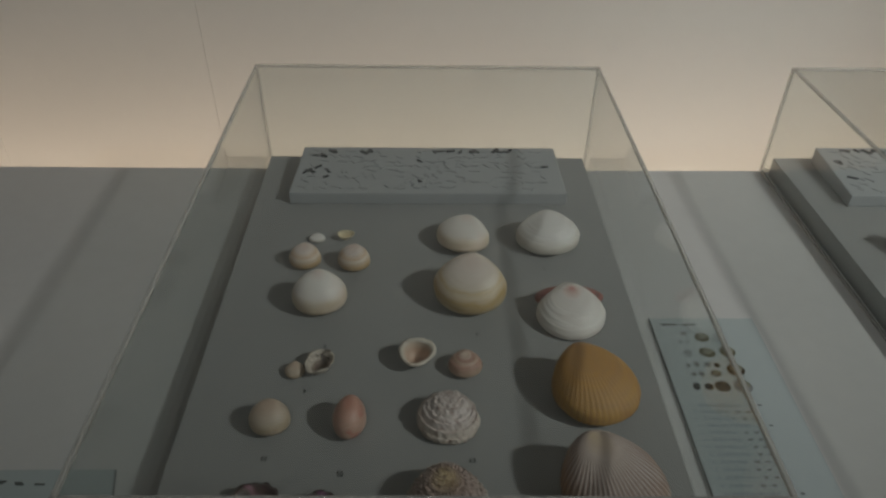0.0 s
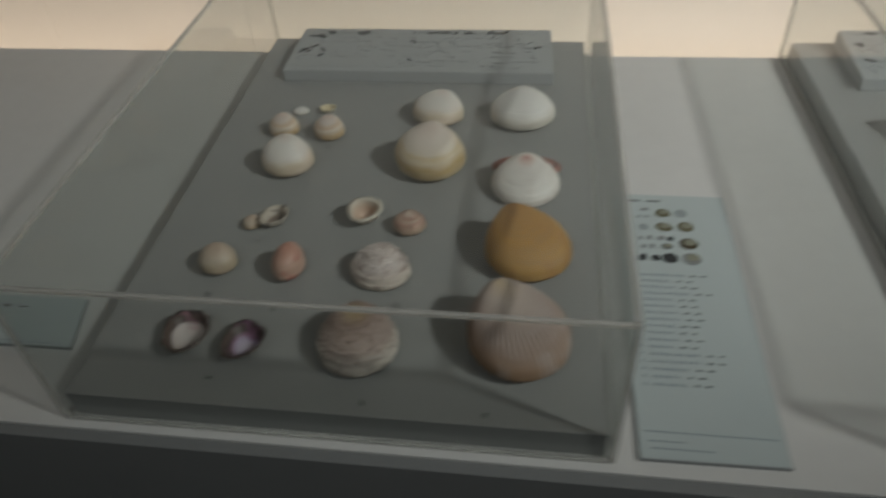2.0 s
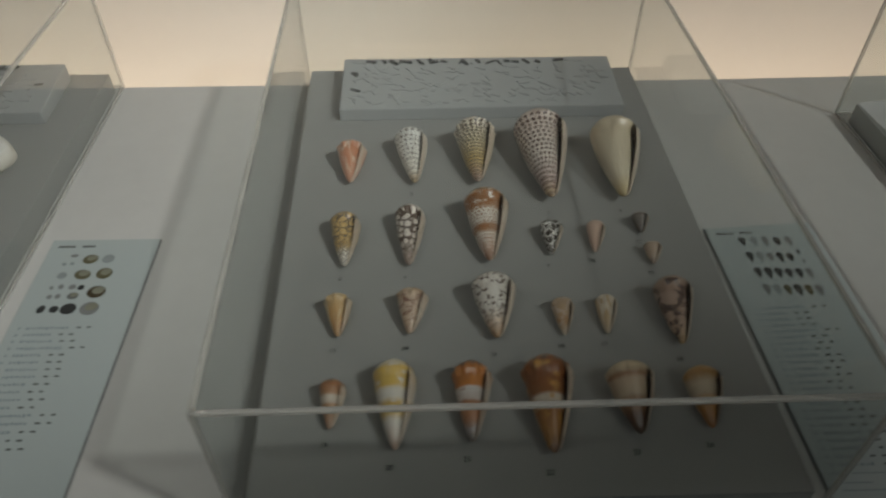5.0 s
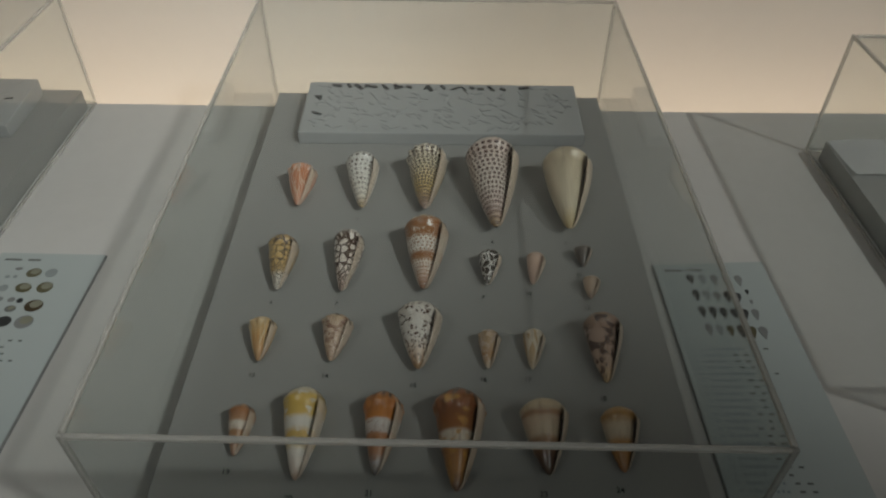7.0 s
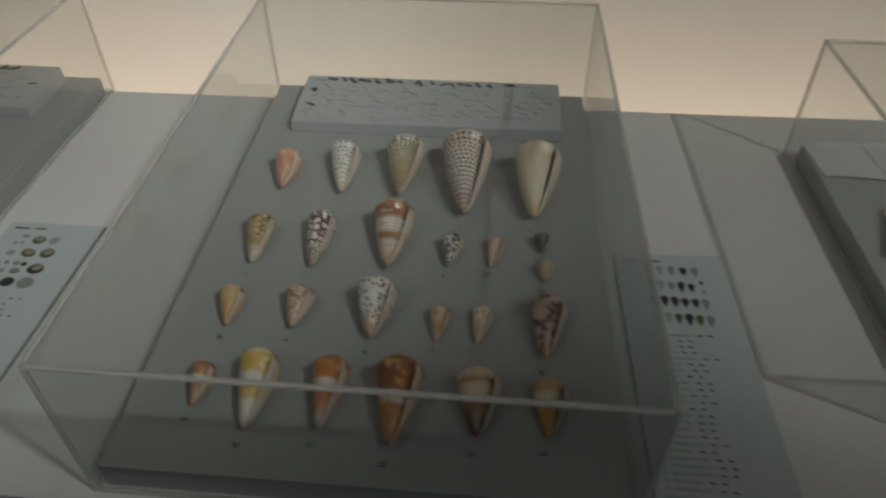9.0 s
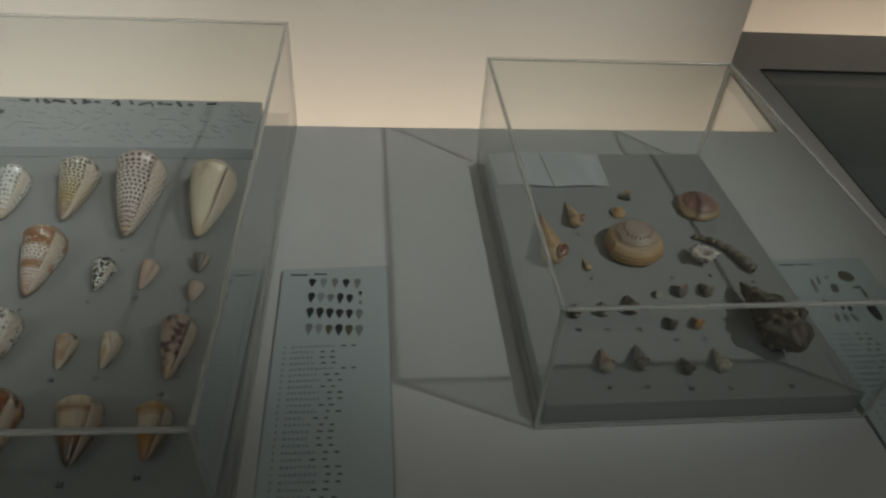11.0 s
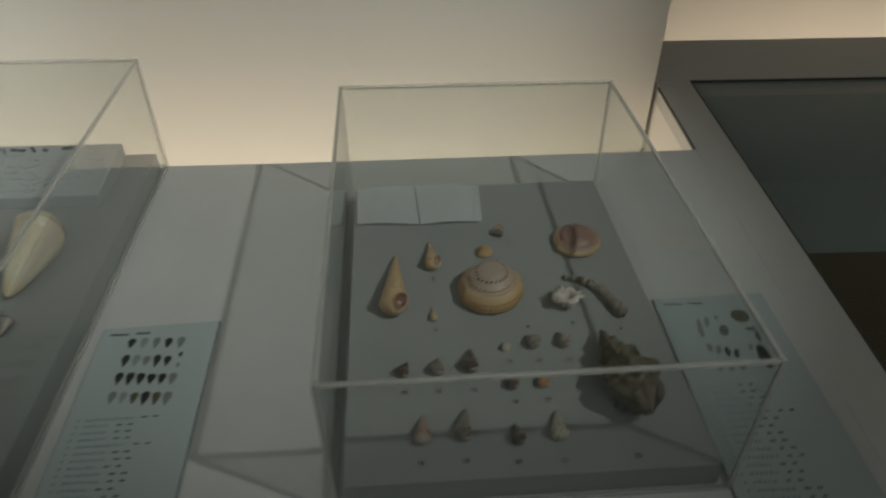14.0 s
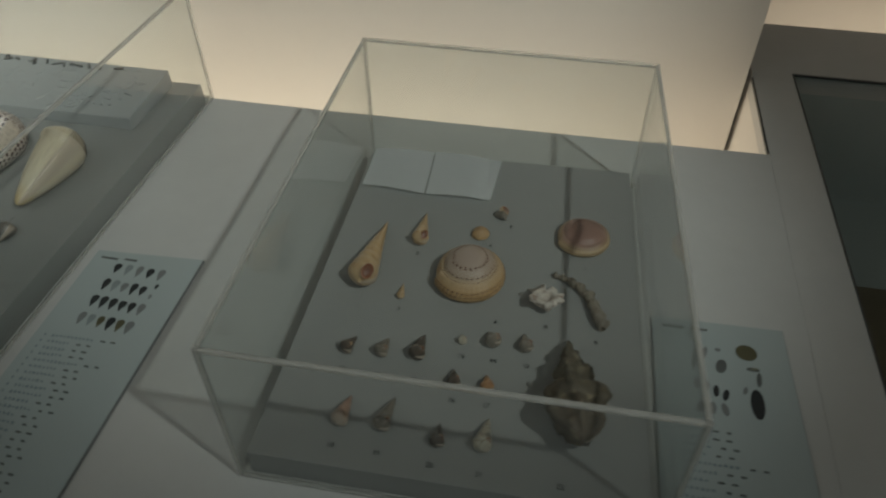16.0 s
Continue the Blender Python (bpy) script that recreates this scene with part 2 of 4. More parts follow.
def bar(a, b, t):
    """A square bar between two points."""
    a, b = Vector(a), Vector(b)
    bm = bmesh.new()
    turn = (b - a).to_track_quat("Z", "Y").to_matrix().to_4x4()
    bmesh.ops.create_cube(bm, size=1, matrix=Matrix.Translation((a + b) / 2) @ turn @ Matrix.Diagonal((t, t, (b - a).length, 1)))
    bmesh.ops.bevel(bm, geom=bm.edges[:], offset=t * 0.18, segments=1, affect="EDGES")
    return bm


def sheet(rows, uv, closed=False, bm=None):
    """A quad sheet through rows of points, with its UVs; closed: the rows are rings."""
    bm = bm or bmesh.new()
    layer = bm.loops.layers.uv.verify()
    grid = [[bm.verts.new(p) for p in row] for row in rows]
    m = len(rows[0])
    for i in range(len(rows) - 1):
        for j in range(m if closed else m - 1):
            k = (j + 1) % m
            face = bm.faces.new((grid[i][j], grid[i][k], grid[i + 1][k], grid[i + 1][j]))
            for loop, (a, b) in zip(face.loops, ((i, j), (i, j + 1), (i + 1, j + 1), (i + 1, j))):
                loop[layer].uv = uv(a, b)
    return bm


# ---- the room ----
def slab(name, label, dims, material):
    ob = part(name, box(*dims), material)
    return tagged(ob, label, "room", kind="structure")


slab("floor", "dark carpet floor of a dim exhibition room", (-3.2, -3.6, -0.1, 5.2, 2.7, 0.0), M_FLOOR)
slab("ceiling", "plain grey ceiling of the exhibition room", (-3.2, -3.6, 3.3, 5.2, 2.7, 3.4), M_CEIL)
slab("wall_south", "dim grey wall of the exhibition room", (-3.2, -3.7, 0, 5.2, -3.6, 3.3), M_ROOM)
slab("wall_west", "dim grey side wall of the exhibition room", (-3.3, -3.6, 0, -3.2, 2.7, 3.3), M_ROOM)
slab("wall_east", "dim grey side wall of the exhibition room", (5.2, -3.6, 0, 5.3, 2.7, 3.3), M_ROOM)
slab("wall_far", "white wall washed by warm light from a slot below", (2.0, 2.44, 0, 5.2, 2.56, 3.3), M_WALL)

wall = tagged(empty("wall_north"), "white panelled wall washed by warm light from below", "wall", kind="structure")
END_X, WALL_X, WALL_Y = 2.231, 2.221, 1.808
joints = [-3.2, -2.24, -1.03, -0.51, WALL_X]
for a, b in zip(joints, joints[1:]):
    part("wall_panel", box(a + 0.0004, WALL_Y, 0.0, b - 0.0004, WALL_Y + 0.02, 3.3, 0.0006), M_WALL, wall)
part("wall_core", box(-3.2, WALL_Y + 0.021, 0.0, WALL_X - 0.001, WALL_Y + 0.12, 3.3), M_WALL, wall)

# ---- the long counter ----
FRONT, BACK = 0.638, 1.521
counter = tagged(empty("display_counter"), "long white laminate display counter with a grey front", "counter")
part("counter_top", slab_of(((-3.15, FRONT), (END_X, FRONT), (END_X, 1.538), (1.45, 1.522), (0.30, 1.515), (-0.80, 1.519), (-3.15, 1.525)), TOP - 0.04, TOP, 0.0005), M_COUNTER, counter)
part("front_panel", box(-3.15, FRONT - 0.014, 0.0, END_X, FRONT - 0.0005, TOP - 0.003, 0.001), M_FRONT, counter, "grey painted front panel")
part("back_panel", box(-3.15, BACK - 0.045, 0.0, END_X, BACK - 0.03, TOP - 0.0405), M_WALL, counter)

# ---- the table showcase at the counter's end: its top has a glazed well ----
case = tagged(empty("table_showcase"), "white table showcase with a dark glazed well in its top", "showcase")
WX0, WX1, WY0, WY1 = 2.306, 3.9, 0.80, 1.829
RIM = bmesh.new()
for dims in ((END_X + 0.0002, FRONT, TOP - 0.04, WX0, 2.048, TOP), (WX1, FRONT, TOP - 0.04, 4.6, 2.048, TOP),
             (WX0, FRONT, TOP - 0.04, WX1, WY0, TOP), (WX0, WY1, TOP - 0.04, WX1, 2.048, TOP)):
    box(*dims, bm=RIM)
part("top_frame", RIM, M_COUNTER, case)
part("front_panel", box(END_X + 0.0002, FRONT - 0.014, 0, 4.6, FRONT - 0.0005, TOP - 0.003, 0.001), M_FRONT, case, "grey painted front panel")
part("side_panel", box(END_X + 0.0002, FRONT + 0.032, 0, END_X + 0.02, 2.03, TOP - 0.0405), M_WALL, case)
part("edge_trim", box(END_X - 0.003, 1.542, TOP - 0.007, END_X, WALL_Y - 0.003, TOP - 0.001), M_TRIM, case, "thin dark edge trim")
part("back_panel", box(END_X + 0.022, 2.01, 0, 4.6, 2.03, TOP - 0.0405), M_WALL, case)
WELL = bmesh.new()
for dims in ((WX0 - 0.02, WY0 - 0.02, 0.50, WX1 + 0.02, WY1 + 0.02, 0.52), (WX0 - 0.02, WY0 - 0.02, 0.52, WX0 - 0.002, WY1 + 0.02, TOP - 0.0405),
             (WX1 + 0.002, WY0 - 0.02, 0.52, WX1 + 0.02, WY1 + 0.02, TOP - 0.0405), (WX0, WY0 - 0.02, 0.52, WX1, WY0 - 0.002, TOP - 0.0405),
             (WX0, WY1 + 0.002, 0.52, WX1, WY1 + 0.02, TOP - 0.0405)):
    box(*dims, bm=WELL)
part("well_lining", WELL, M_RECESS, case, "grey-green lined well")
part("glass_pane", box(WX0 + 0.001, WY0 + 0.001, TOP - 0.010, WX1 - 0.001, WY1 - 0.001, TOP - 0.004), M_ACRYLIC, case, "clear glass pane")
GASKET = bmesh.new()
for dims in ((WX0, WY1 - 0.004, TOP - 0.003, WX1, WY1, TOP + 0.001), (WX0, WY0, TOP - 0.003, WX0 + 0.003, WY1 - 0.004, TOP + 0.001)):
    box(*dims, bm=GASKET)
part("gasket", GASKET, M_TRIM, case, "thin dark gasket round the glass")
cloth = part("ochre_mat", box(2.36, 0.82, 0.521, 3.8, 1.53, 0.54, 0.004), M_OCHRE)
tagged(cloth, "ochre mat lying in the dark well of the showcase", "mat")


# ---- acrylic covers and display boards ----
def cover(label, foot, z1, t=0.005):
    """A bottomless acrylic box: five clear panes, with polished edges of their own."""
    base = tagged(empty("acrylic_cover", pose(*foot[0], TOP)), label, "display cover", "acrylic covers over the shells")
    off = Vector((*foot[0], TOP))
    f = [Vector((x, y, 0)) - Vector((off.x, off.y, 0)) for x, y in foot]
    h = z1 - TOP
    mid = sum(f, Vector()) / 4

    def pane(name, a, b, c, d, thick):
        """A slab between four corners, thick towards the box's middle."""
        bm = bmesh.new()
        normal = (b - a).cross(d - a).normalized()
        if normal.dot(mid + Vector((0, 0, h / 2)) - a) < 0:
            normal = -normal
        near = [bm.verts.new(p) for p in (a, b, c, d)]
        far = [bm.verts.new(p + normal * thick) for p in (a, b, c, d)]
        bm.faces.new(near)
        bm.faces.new(far[::-1])
        for k in range(4):
            bm.faces.new((near[k], far[k], far[(k + 1) % 4], near[(k + 1) % 4]))
        bmesh.ops.recalc_face_normals(bm, faces=bm.faces[:])
        part(name, bm, M_ACRYLIC, base)

    up = Vector((0, 0, h))
    gap = t * 1.08
    for name, i, j in (("front_pane", 0, 1), ("side_pane", 1, 2), ("back_pane", 2, 3), ("side_pane", 3, 0)):
        way = (f[j] - f[i]).normalized()
        a, b = f[i] + way * gap, f[j] - way * gap
        pane(name, a + Vector((0, 0, gap)), b + Vector((0, 0, gap)), b + up - Vector((0, 0, gap)), a + up - Vector((0, 0, gap)), t)
    shrink = [p + Vector((gap if k in (0, 3) else -gap, gap if k in (0, 1) else -gap, 0)) + up for k, p in enumerate(f)]
    pane("top_pane", *shrink, t)
    inset = [p + Vector((t / 2 if k in (0, 3) else -t / 2, t / 2 if k in (0, 1) else -t / 2, 0)) for k, p in enumerate(f)]
    hi = up - Vector((0, 0, t / 2))
    for k in range(4):
        a, b = inset[k], inset[(k + 1) % 4]
        way = (b - a).normalized() * t * 0.55
        part("top_edge", bar(a + hi + way, b + hi - way, t), M_EDGE, base, "polished acrylic edge")
        part("bottom_edge", bar(a + way + Vector((0, 0, t / 2 + 0.0004)), b - way + Vector((0, 0, t / 2 + 0.0004)), t), M_EDGE, base, "polished acrylic edge")
        part("upright_edge", bar(a + Vector((0, 0, 0.001)), a + hi + Vector((0, 0, t / 2)), t), M_EDGE, base, "polished acrylic edge")
    return base


cover("clear acrylic cover over the clam and cockle shells", ((-0.315, 0.647), (0.292, 0.647), (0.284, 1.516), (-0.327, 1.519)), 1.014)
cover("clear acrylic cover over the cone shells", ((0.653, 0.651), (1.244, 0.655), (1.232, 1.520), (0.627, 1.518)), 1.014)
cover("smaller clear acrylic cover over spiral and sundial shells", ((1.597, 0.801), (2.042, 0.814), (2.006, 1.403), (1.577, 1.400)), 1.016)


def board(label, foot):
    return tagged(part("display_board", prism(foot, TOP, BED, 0.0012), M_BOARD), label, "display board", "grey boards under the shells")


board_a = board("flat grey display board carrying clam shells", ((-0.306, 0.656), (0.282, 0.656), (0.272, 1.498), (-0.319, 1.500)))
board_b = board("flat grey display board carrying cone shells", ((0.664, 0.661), (1.233, 0.664), (1.223, 1.503), (0.639, 1.502)))
board_c = board("smaller grey display board carrying spiral shells", ((1.609, 0.810), (2.029, 0.823), (1.995, 1.387), (1.590, 1.371)))


def stroke(bm, m, rng, high, wide):
    """A raised mark: a few short slanting strokes that thin out towards their ends."""
    for _ in range(rng.randint(1, 2)):
        length = rng.uniform(0.009, 0.020)
        turn = Matrix.Rotation(rng.uniform(-1.1, -0.1) if rng.random() < 0.75 else rng.uniform(0.1, 1.0), 4, "Z")
        at = Matrix.Translation((rng.uniform(-0.004, 0.004), rng.uniform(-0.004, 0.004), 0))
        made = bmesh.ops.create_cube(bm, size=1, matrix=m @ at @ turn @ Matrix.Diagonal((length, wide * rng.uniform(0.0016, 0.0034), high, 1)))
        for v in made["verts"][:4]:
            v.co.y += rng.uniform(-0.0012, 0.0012)


def plaque(label, foot, front, back, where, seed):
    """A thick plaque whose top slopes to the front, with raised lettering and dots that cannot be read; where(u, v): how likely a mark is dark."""
    base = tagged(empty("title_plaque", pose(0, 0, 0)), label, "plaque", "relief title plaques")
    bm = prism(foot, BED + 0.0003, back)
    for v in bm.verts:
        if v.co.z > BED + 0.01 and v.co.y < foot[0][1] + 0.02:
            v.co.z = front
    bmesh.ops.bevel(bm, geom=bm.edges[:], offset=0.0022, segments=2, affect="EDGES", profile=0.6)
    part("plaque_body", bm, M_PLAQUE, base)
    rng = random.Random(seed)
    fl, fr, br, bl = (Vector(p) for p in foot)
    slope = Matrix.Rotation(math.atan2(back - front, bl.y - fl.y), 4, "X")
    raised, dark = bmesh.new(), bmesh.new()
    for row in range(8):
        v = 0.12 + 0.78 * row / 7
        u = 0.05
        while u < 0.95:
            p = fl.lerp(fr, u).lerp(bl.lerp(br, u), v)
            m = Matrix.Translation((p.x, p.y, front + (back - front) * v + 0.0004)) @ slope
            inky = rng.random() < where(u, row)
            if inky or rng.random() < 0.66:
                stroke(dark if inky else raised, m, rng, 0.0024 if inky else 0.0020, 2.0 if inky else 1.4)
            u += rng.uniform(0.026, 0.046)
    tagged(part("raised_lettering", raised, M_PLAQUE, base, "worn raised lettering and dots"), kind="stuff")
    tagged(part("dark_lettering", dark, M_INK, base, "dark raised lettering"), kind="stuff")
    return base


def title_ends(u, row):
    if row == 7:
        return 0.75 if 0.5 < u < 0.84 else 0.25
    return 0.55 if (u < 0.13 and row > 1) or (u > 0.92 and 3 < row < 7) else 0.02


def title_row(u, row):
    if row == 7:
        return 0.95 if 0.10 < u < 0.40 or 0.48 < u < 0.74 else 0.35 if u < 0.84 else 0.0
    return 0.6 if u < 0.06 and row in (2, 5) else 0.0


plaque("grey relief title plaque on the clam board", ((-0.256, 1.336), (0.218, 1.337), (0.211, 1.479), (-0.249, 1.479)), 0.861, 0.870, title_ends, 4)
plaque("grey relief title plaque on the cone board", ((0.705, 1.335), (1.178, 1.341), (1.175, 1.488), (0.703, 1.486)), 0.861, 0.870, title_row, 9)


# ---- shells ----
def bivalve(name, label, material, x, y, w, l, h, turn=0.0, rings=0, ribs=0, deep=0.35, beak=0.22, skew=0.0, rough=0.0, tilt=0.0, n=72, m=16, ribdepth=0.012, square=2.0, taper=0.30, scales=0, scale_size=0.02, ringdepth=0.0065):
    """A closed clam lying on its side: two domed valves that meet at the margin."""
    low, high = h * deep, h * (1 - deep)
    seed = Vector((x * 37, y * 41, w * 90))

    def margin(a):
        sx, sy = math.sin(a), -math.cos(a)
        k = (abs(sx) ** square + abs(sy) ** square) ** (-1 / square)
        narrow = 1 - taper * max(0.0, sy) ** 1.4
        return Vector((w / 2 * sx * k * narrow + skew * w * sy, l / 2 * sy * k, 0))

    top = Vector((skew * w, l * beak, 0))

    def ring(v, sign):
        out = []
        for j in range(n):
            a = 2 * math.pi * j / n
            p = top.lerp(margin(a), v) * (0.972 if v > 0.99 else 1.0)
            dome = max(0.0, 1 - v ** 2.1) ** 0.5
            z = (high if sign > 0 else low) * dome * sign
            if ribs:
                z += sign * ribdepth * w * math.cos(a * ribs) * min(1.0, max(0.0, v - 0.25) * 1.6) * (0.4 + 0.6 * dome)
                p = p * (1 + 0.5 * ribdepth * math.cos(a * ribs) * v)
            if rings:
                z += sign * ringdepth * w * math.sin((v + 0.05 * math.sin(v * 7) + 0.02 * math.sin(v * 19)) * rings * 2 * math.pi) * (0.25 + 0.9 * v * v) * min(1, 6 * dome)
            if scales:
                row = v * rings
                bead = max(0.0, math.cos(a * scales + 2.4 * int(row))) * max(0.0, math.sin(2 * math.pi * row)) * min(1.0, v * 3)
                z += sign * scale_size * w * bead * (0.3 + dome)
                p = p * (1 + 1.2 * scale_size * bead * v)
            q = Vector((p.x, p.y, low + z))
            if rough:
                out_way = Vector((p.x, p.y, z * 1.2)).normalized()
                q += out_way * rough * w * (0.7 * noise.noise(q * 170 + seed) + 0.9 * abs(noise.noise(q * 520 + seed)) + 0.8 * noise.noise(q * 1300 + seed))
            q.z = max(0.0002, q.z)
            out.append(q)
        return out

    vs = [0.004 + 0.996 * (i / m) ** 0.8 for i in range(m + 1)]
    shell = empty(name, pose(x, y, BED, tilt, 0, turn))
    for valve, sign in (("upper_valve", 1), ("lower_valve", -1)):
        rows = [ring(v, sign) for v in vs]
        bm = sheet(rows, lambda i, j: (j / n, vs[i] if sign > 0 else 2 - vs[i]), True)
        bmesh.ops.recalc_face_normals(bm, faces=bm.faces[:])
        smooth(part(valve, bm, material, shell))
    return tagged(shell, label, "shell", "shells on the clam board")


def open_valve(name, label, material, x, y, w, l, h, turn=0.0, rough=0.02, n=56, wall=0.09, tilt=0.0):
    """An empty valve lying open side up: a bowl with a thick uneven rim."""
    seed = Vector((x * 57, y * 31, w * 70))

    def ring(v, inside):
        out = []
        for j in range(n):
            a = 2 * math.pi * j / n
            r = 1 + 0.03 * math.cos(2 * a) + 0.05 * math.cos(3 * a + 1)
            r *= 1 - (wall if inside else 0.0)
            z = h * (v ** 2.2) * (1 + 0.06 * math.sin(a + 1)) if not inside else h * (0.16 + 0.84 * v ** 2.6) * (1 + 0.06 * math.sin(a + 1))
            q = Vector((w / 2 * r * math.sin(a) * v, -l / 2 * r * math.cos(a) * v, z))
            wobble = rough * w * (noise.noise(q * 160 + seed) + 0.6 * noise.noise(q * 380 + seed)) * v
            q += Vector((q.x, q.y, 0.2 * q.z)).normalized() * wobble * (0.5 if inside else 1.6)
            q.z = max(0.0002, q.z)
            out.append(q)
        return out

    m = 10
    seq = [(0.01 + 0.99 * i / m, True) for i in range(m + 1)] + [(1.0 - 0.99 * i / m, False) for i in range(m + 1)]
    rows = [ring(v, s) for v, s in seq]
    params = [v if s else 2 - v for v, s in seq]
    bm = sheet(rows, lambda i, j: (j / n, params[i]), True)
    bmesh.ops.recalc_face_normals(bm, faces=bm.faces[:])
    ob = smooth(part(name, bm, material))
    ob.matrix_world = pose(x, y, BED, tilt, 0, turn)
    return tagged(ob, label, "shell", "shells on the clam board")


def cone_shell(label, material, top, tip, w, spire=0.20, bulge=0.30, knobs=0):
    """A cone shell lying on its side, its slit opening upwards at the side; top is the broad end, tip the narrow one."""
    top, tip = Vector(top), Vector(tip)
    length = (top - tip).length * 1.05
    R = w / 2 * 0.93
    n, m = 56, 26
    wrap = 2 * math.pi + 0.75
    th = max(0.0011, R * 0.06)

    def radius(s):
        if s < spire:
            k = s / spire
            return R * (0.06 + 0.94 * math.sin(k * math.pi / 2) ** 0.8) * (1 + 0.025 * math.sin(k * 5 * math.pi))
        k = (s - spire) / (1 - spire)
        return R * (1 - (1.14 - bulge) * k ** (1.0 + 1.75 * bulge)) * (1 - 0.7 * max(0.0, (k - 0.93) / 0.07) ** 2)

    rows, params = [], []
    steps = [spire * i / 7 for i in range(7)] + [spire + (1 - spire) * (i / m) ** 1.0 for i in range(m + 1)]
    for s in steps:
        r = radius(s)
        open_ = max(0.0, min(1.0, (s - spire) / 0.06))
        row = []
        for j in range(n + 1):
            a = wrap * j / n
            rr = r * (0.77 + 0.40 * open_ * (a / wrap) + 0.23 * (1 - open_))
            if knobs and abs(s - spire) < 0.07:
                rr *= 1 + 0.075 * math.cos(a * knobs)
            row.append((a, rr))
        for j in range(n, n - 14, -1):
            a = wrap * j / n
            rr = r * (0.77 + 0.40 * open_ * (a / wrap) + 0.23 * (1 - open_)) - th * open_ * (1 if j < n else 0.5)
            row.append((a, rr))
        ring = []
        for a, rr in row:
            # the lip ends at the upper right, seen from above with the tip towards the viewer
            ang = math.radians(46) - wrap + a
            ring.append(Vector((rr * math.cos(ang), length * (0.5 - s), rr * math.sin(ang))))
        rows.append(ring)
        params.append(s)
    way = top - tip
    turn = math.degrees(math.atan2(-way.x, way.y))
    drop = math.degrees(math.asin(min(0.5, R * 0.72 / length)))
    mid = (top + tip) / 2 + Vector((0.0055, 0, 0))
    m4 = pose(mid.x, mid.y, 0, drop, 0, turn)
    low = min((m4 @ p).z for row in rows for p in row)
    shell = empty("cone_shell", Matrix.Translation((0, 0, BED - low + 0.0002)) @ m4)
    for name, a, b in (("spire", 0, 8), ("body_whorl", 7, len(rows))):
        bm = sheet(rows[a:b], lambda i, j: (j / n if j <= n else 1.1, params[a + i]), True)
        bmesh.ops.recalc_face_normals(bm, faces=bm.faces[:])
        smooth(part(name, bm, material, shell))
    return tagged(shell, label, "shell", "cone shells on the grey board")


def spiral_shell(name, label, material, top, tip, w, whorls=8, lip=0.30, knobs=0, knob_size=0.0, rough=0.0, belly=0.0, group="spiral shells on the small board", mouth=None, mouth_at=0.34, peak=0.0):
    """A turreted shell on its side: top is the pointed end, tip the mouth's end."""
    top, tip = Vector(top), Vector(tip)
    length = (top - tip).length
    R = w / 2
    n, m = 40, 64
    rows = []
    for i in range(m + 1):
        s = i / m
        ring = []
        for j in range(n):
            a = 2 * math.pi * j / n
            phase = (s ** 0.8) * whorls + a / (2 * math.pi)
            swell = abs(math.sin(math.pi * phase)) ** 0.6
            r = R * (0.03 + 0.97 * s ** (1.0 - belly)) * (0.86 + 0.14 * swell)
            if peak:
                r = R * (0.04 + 0.96 * s / peak if s < peak else 1 - 0.60 * (s - peak) / (1 - peak)) * (0.80 + 0.20 * swell)
            if s > 0.86:
                r *= max(0.02, 1 - ((s - 0.86) / 0.14) ** 1.6)
            if knobs:
                r *= 1 + knob_size * max(0.0, math.cos(a * knobs + phase)) ** 3 * swell
            q = Vector((r * math.cos(a), length * (0.5 - s), r * math.sin(a)))
            if rough:
                q += Vector((q.x, 0, q.z)).normalized() * rough * w * (noise.noise(q * 150) + 0.7 * noise.noise(q * 330 + top * 9))
            ring.append(q)
        rows.append(ring)
    bm = sheet(rows, lambda i, j: (j / n, i / m), True)
    bmesh.ops.recalc_face_normals(bm, faces=bm.faces[:])
    way = top - tip
    turn = math.degrees(math.atan2(-way.x, way.y))
    drop = -math.degrees(math.asin(min(0.5, R * 0.75 / length)))
    mid = (top + tip) / 2
    ob = smooth(part(name, bm, material))
    m4 = pose(mid.x, mid.y, 0, drop, 0, turn)
    low = min((m4 @ v.co).z for v in ob.data.vertices)
    ob.matrix_world = Matrix.Translation((0, 0, BED - low + 0.0002)) @ m4
    if lip:
        bm = bmesh.new()
        rings = []
        face = Matrix.Translation((R * 0.44, -length * mouth_at, R * 0.58)) @ pose(0, 0, 0, 50, 20, 0)
        for f, up in ((1.25, -0.55), (1.22, 0.10), (1.08, 0.20), (0.98, 0.12), (0.60, 0.09), (0.03, 0.08)):
            rings.append([face @ Vector((R * lip * f * 1.15 * math.cos(t), R * lip * f * 1.55 * math.sin(t), R * up))
                          for t in [2 * math.pi * q / 24 for q in range(24)]])
        sheet(rings, lambda i, j: (j / 24, i / 5), True, bm)
        bmesh.ops.recalc_face_normals(bm, faces=bm.faces[:])
        smooth(part("mouth", bm, mouth or M_MOUTH, ob, "dark mouth with a pale lip"))
    return tagged(ob, label, "shell", group)


def lip_mat():
    n = Nodes("mouth_lip", 0.35)
    sep = n.put("ShaderNodeSeparateXYZ", Vector=n.coords("UV"))
    return n.colour(n.ramp(sep.outputs[1], ((0.0, (0.52, 0.38, 0.24)), (0.26, (0.56, 0.40, 0.25)), (0.46, (0.30, 0.12, 0.06)), (1.0, (0.12, 0.045, 0.025)))))


M_MOUTH = lip_mat()

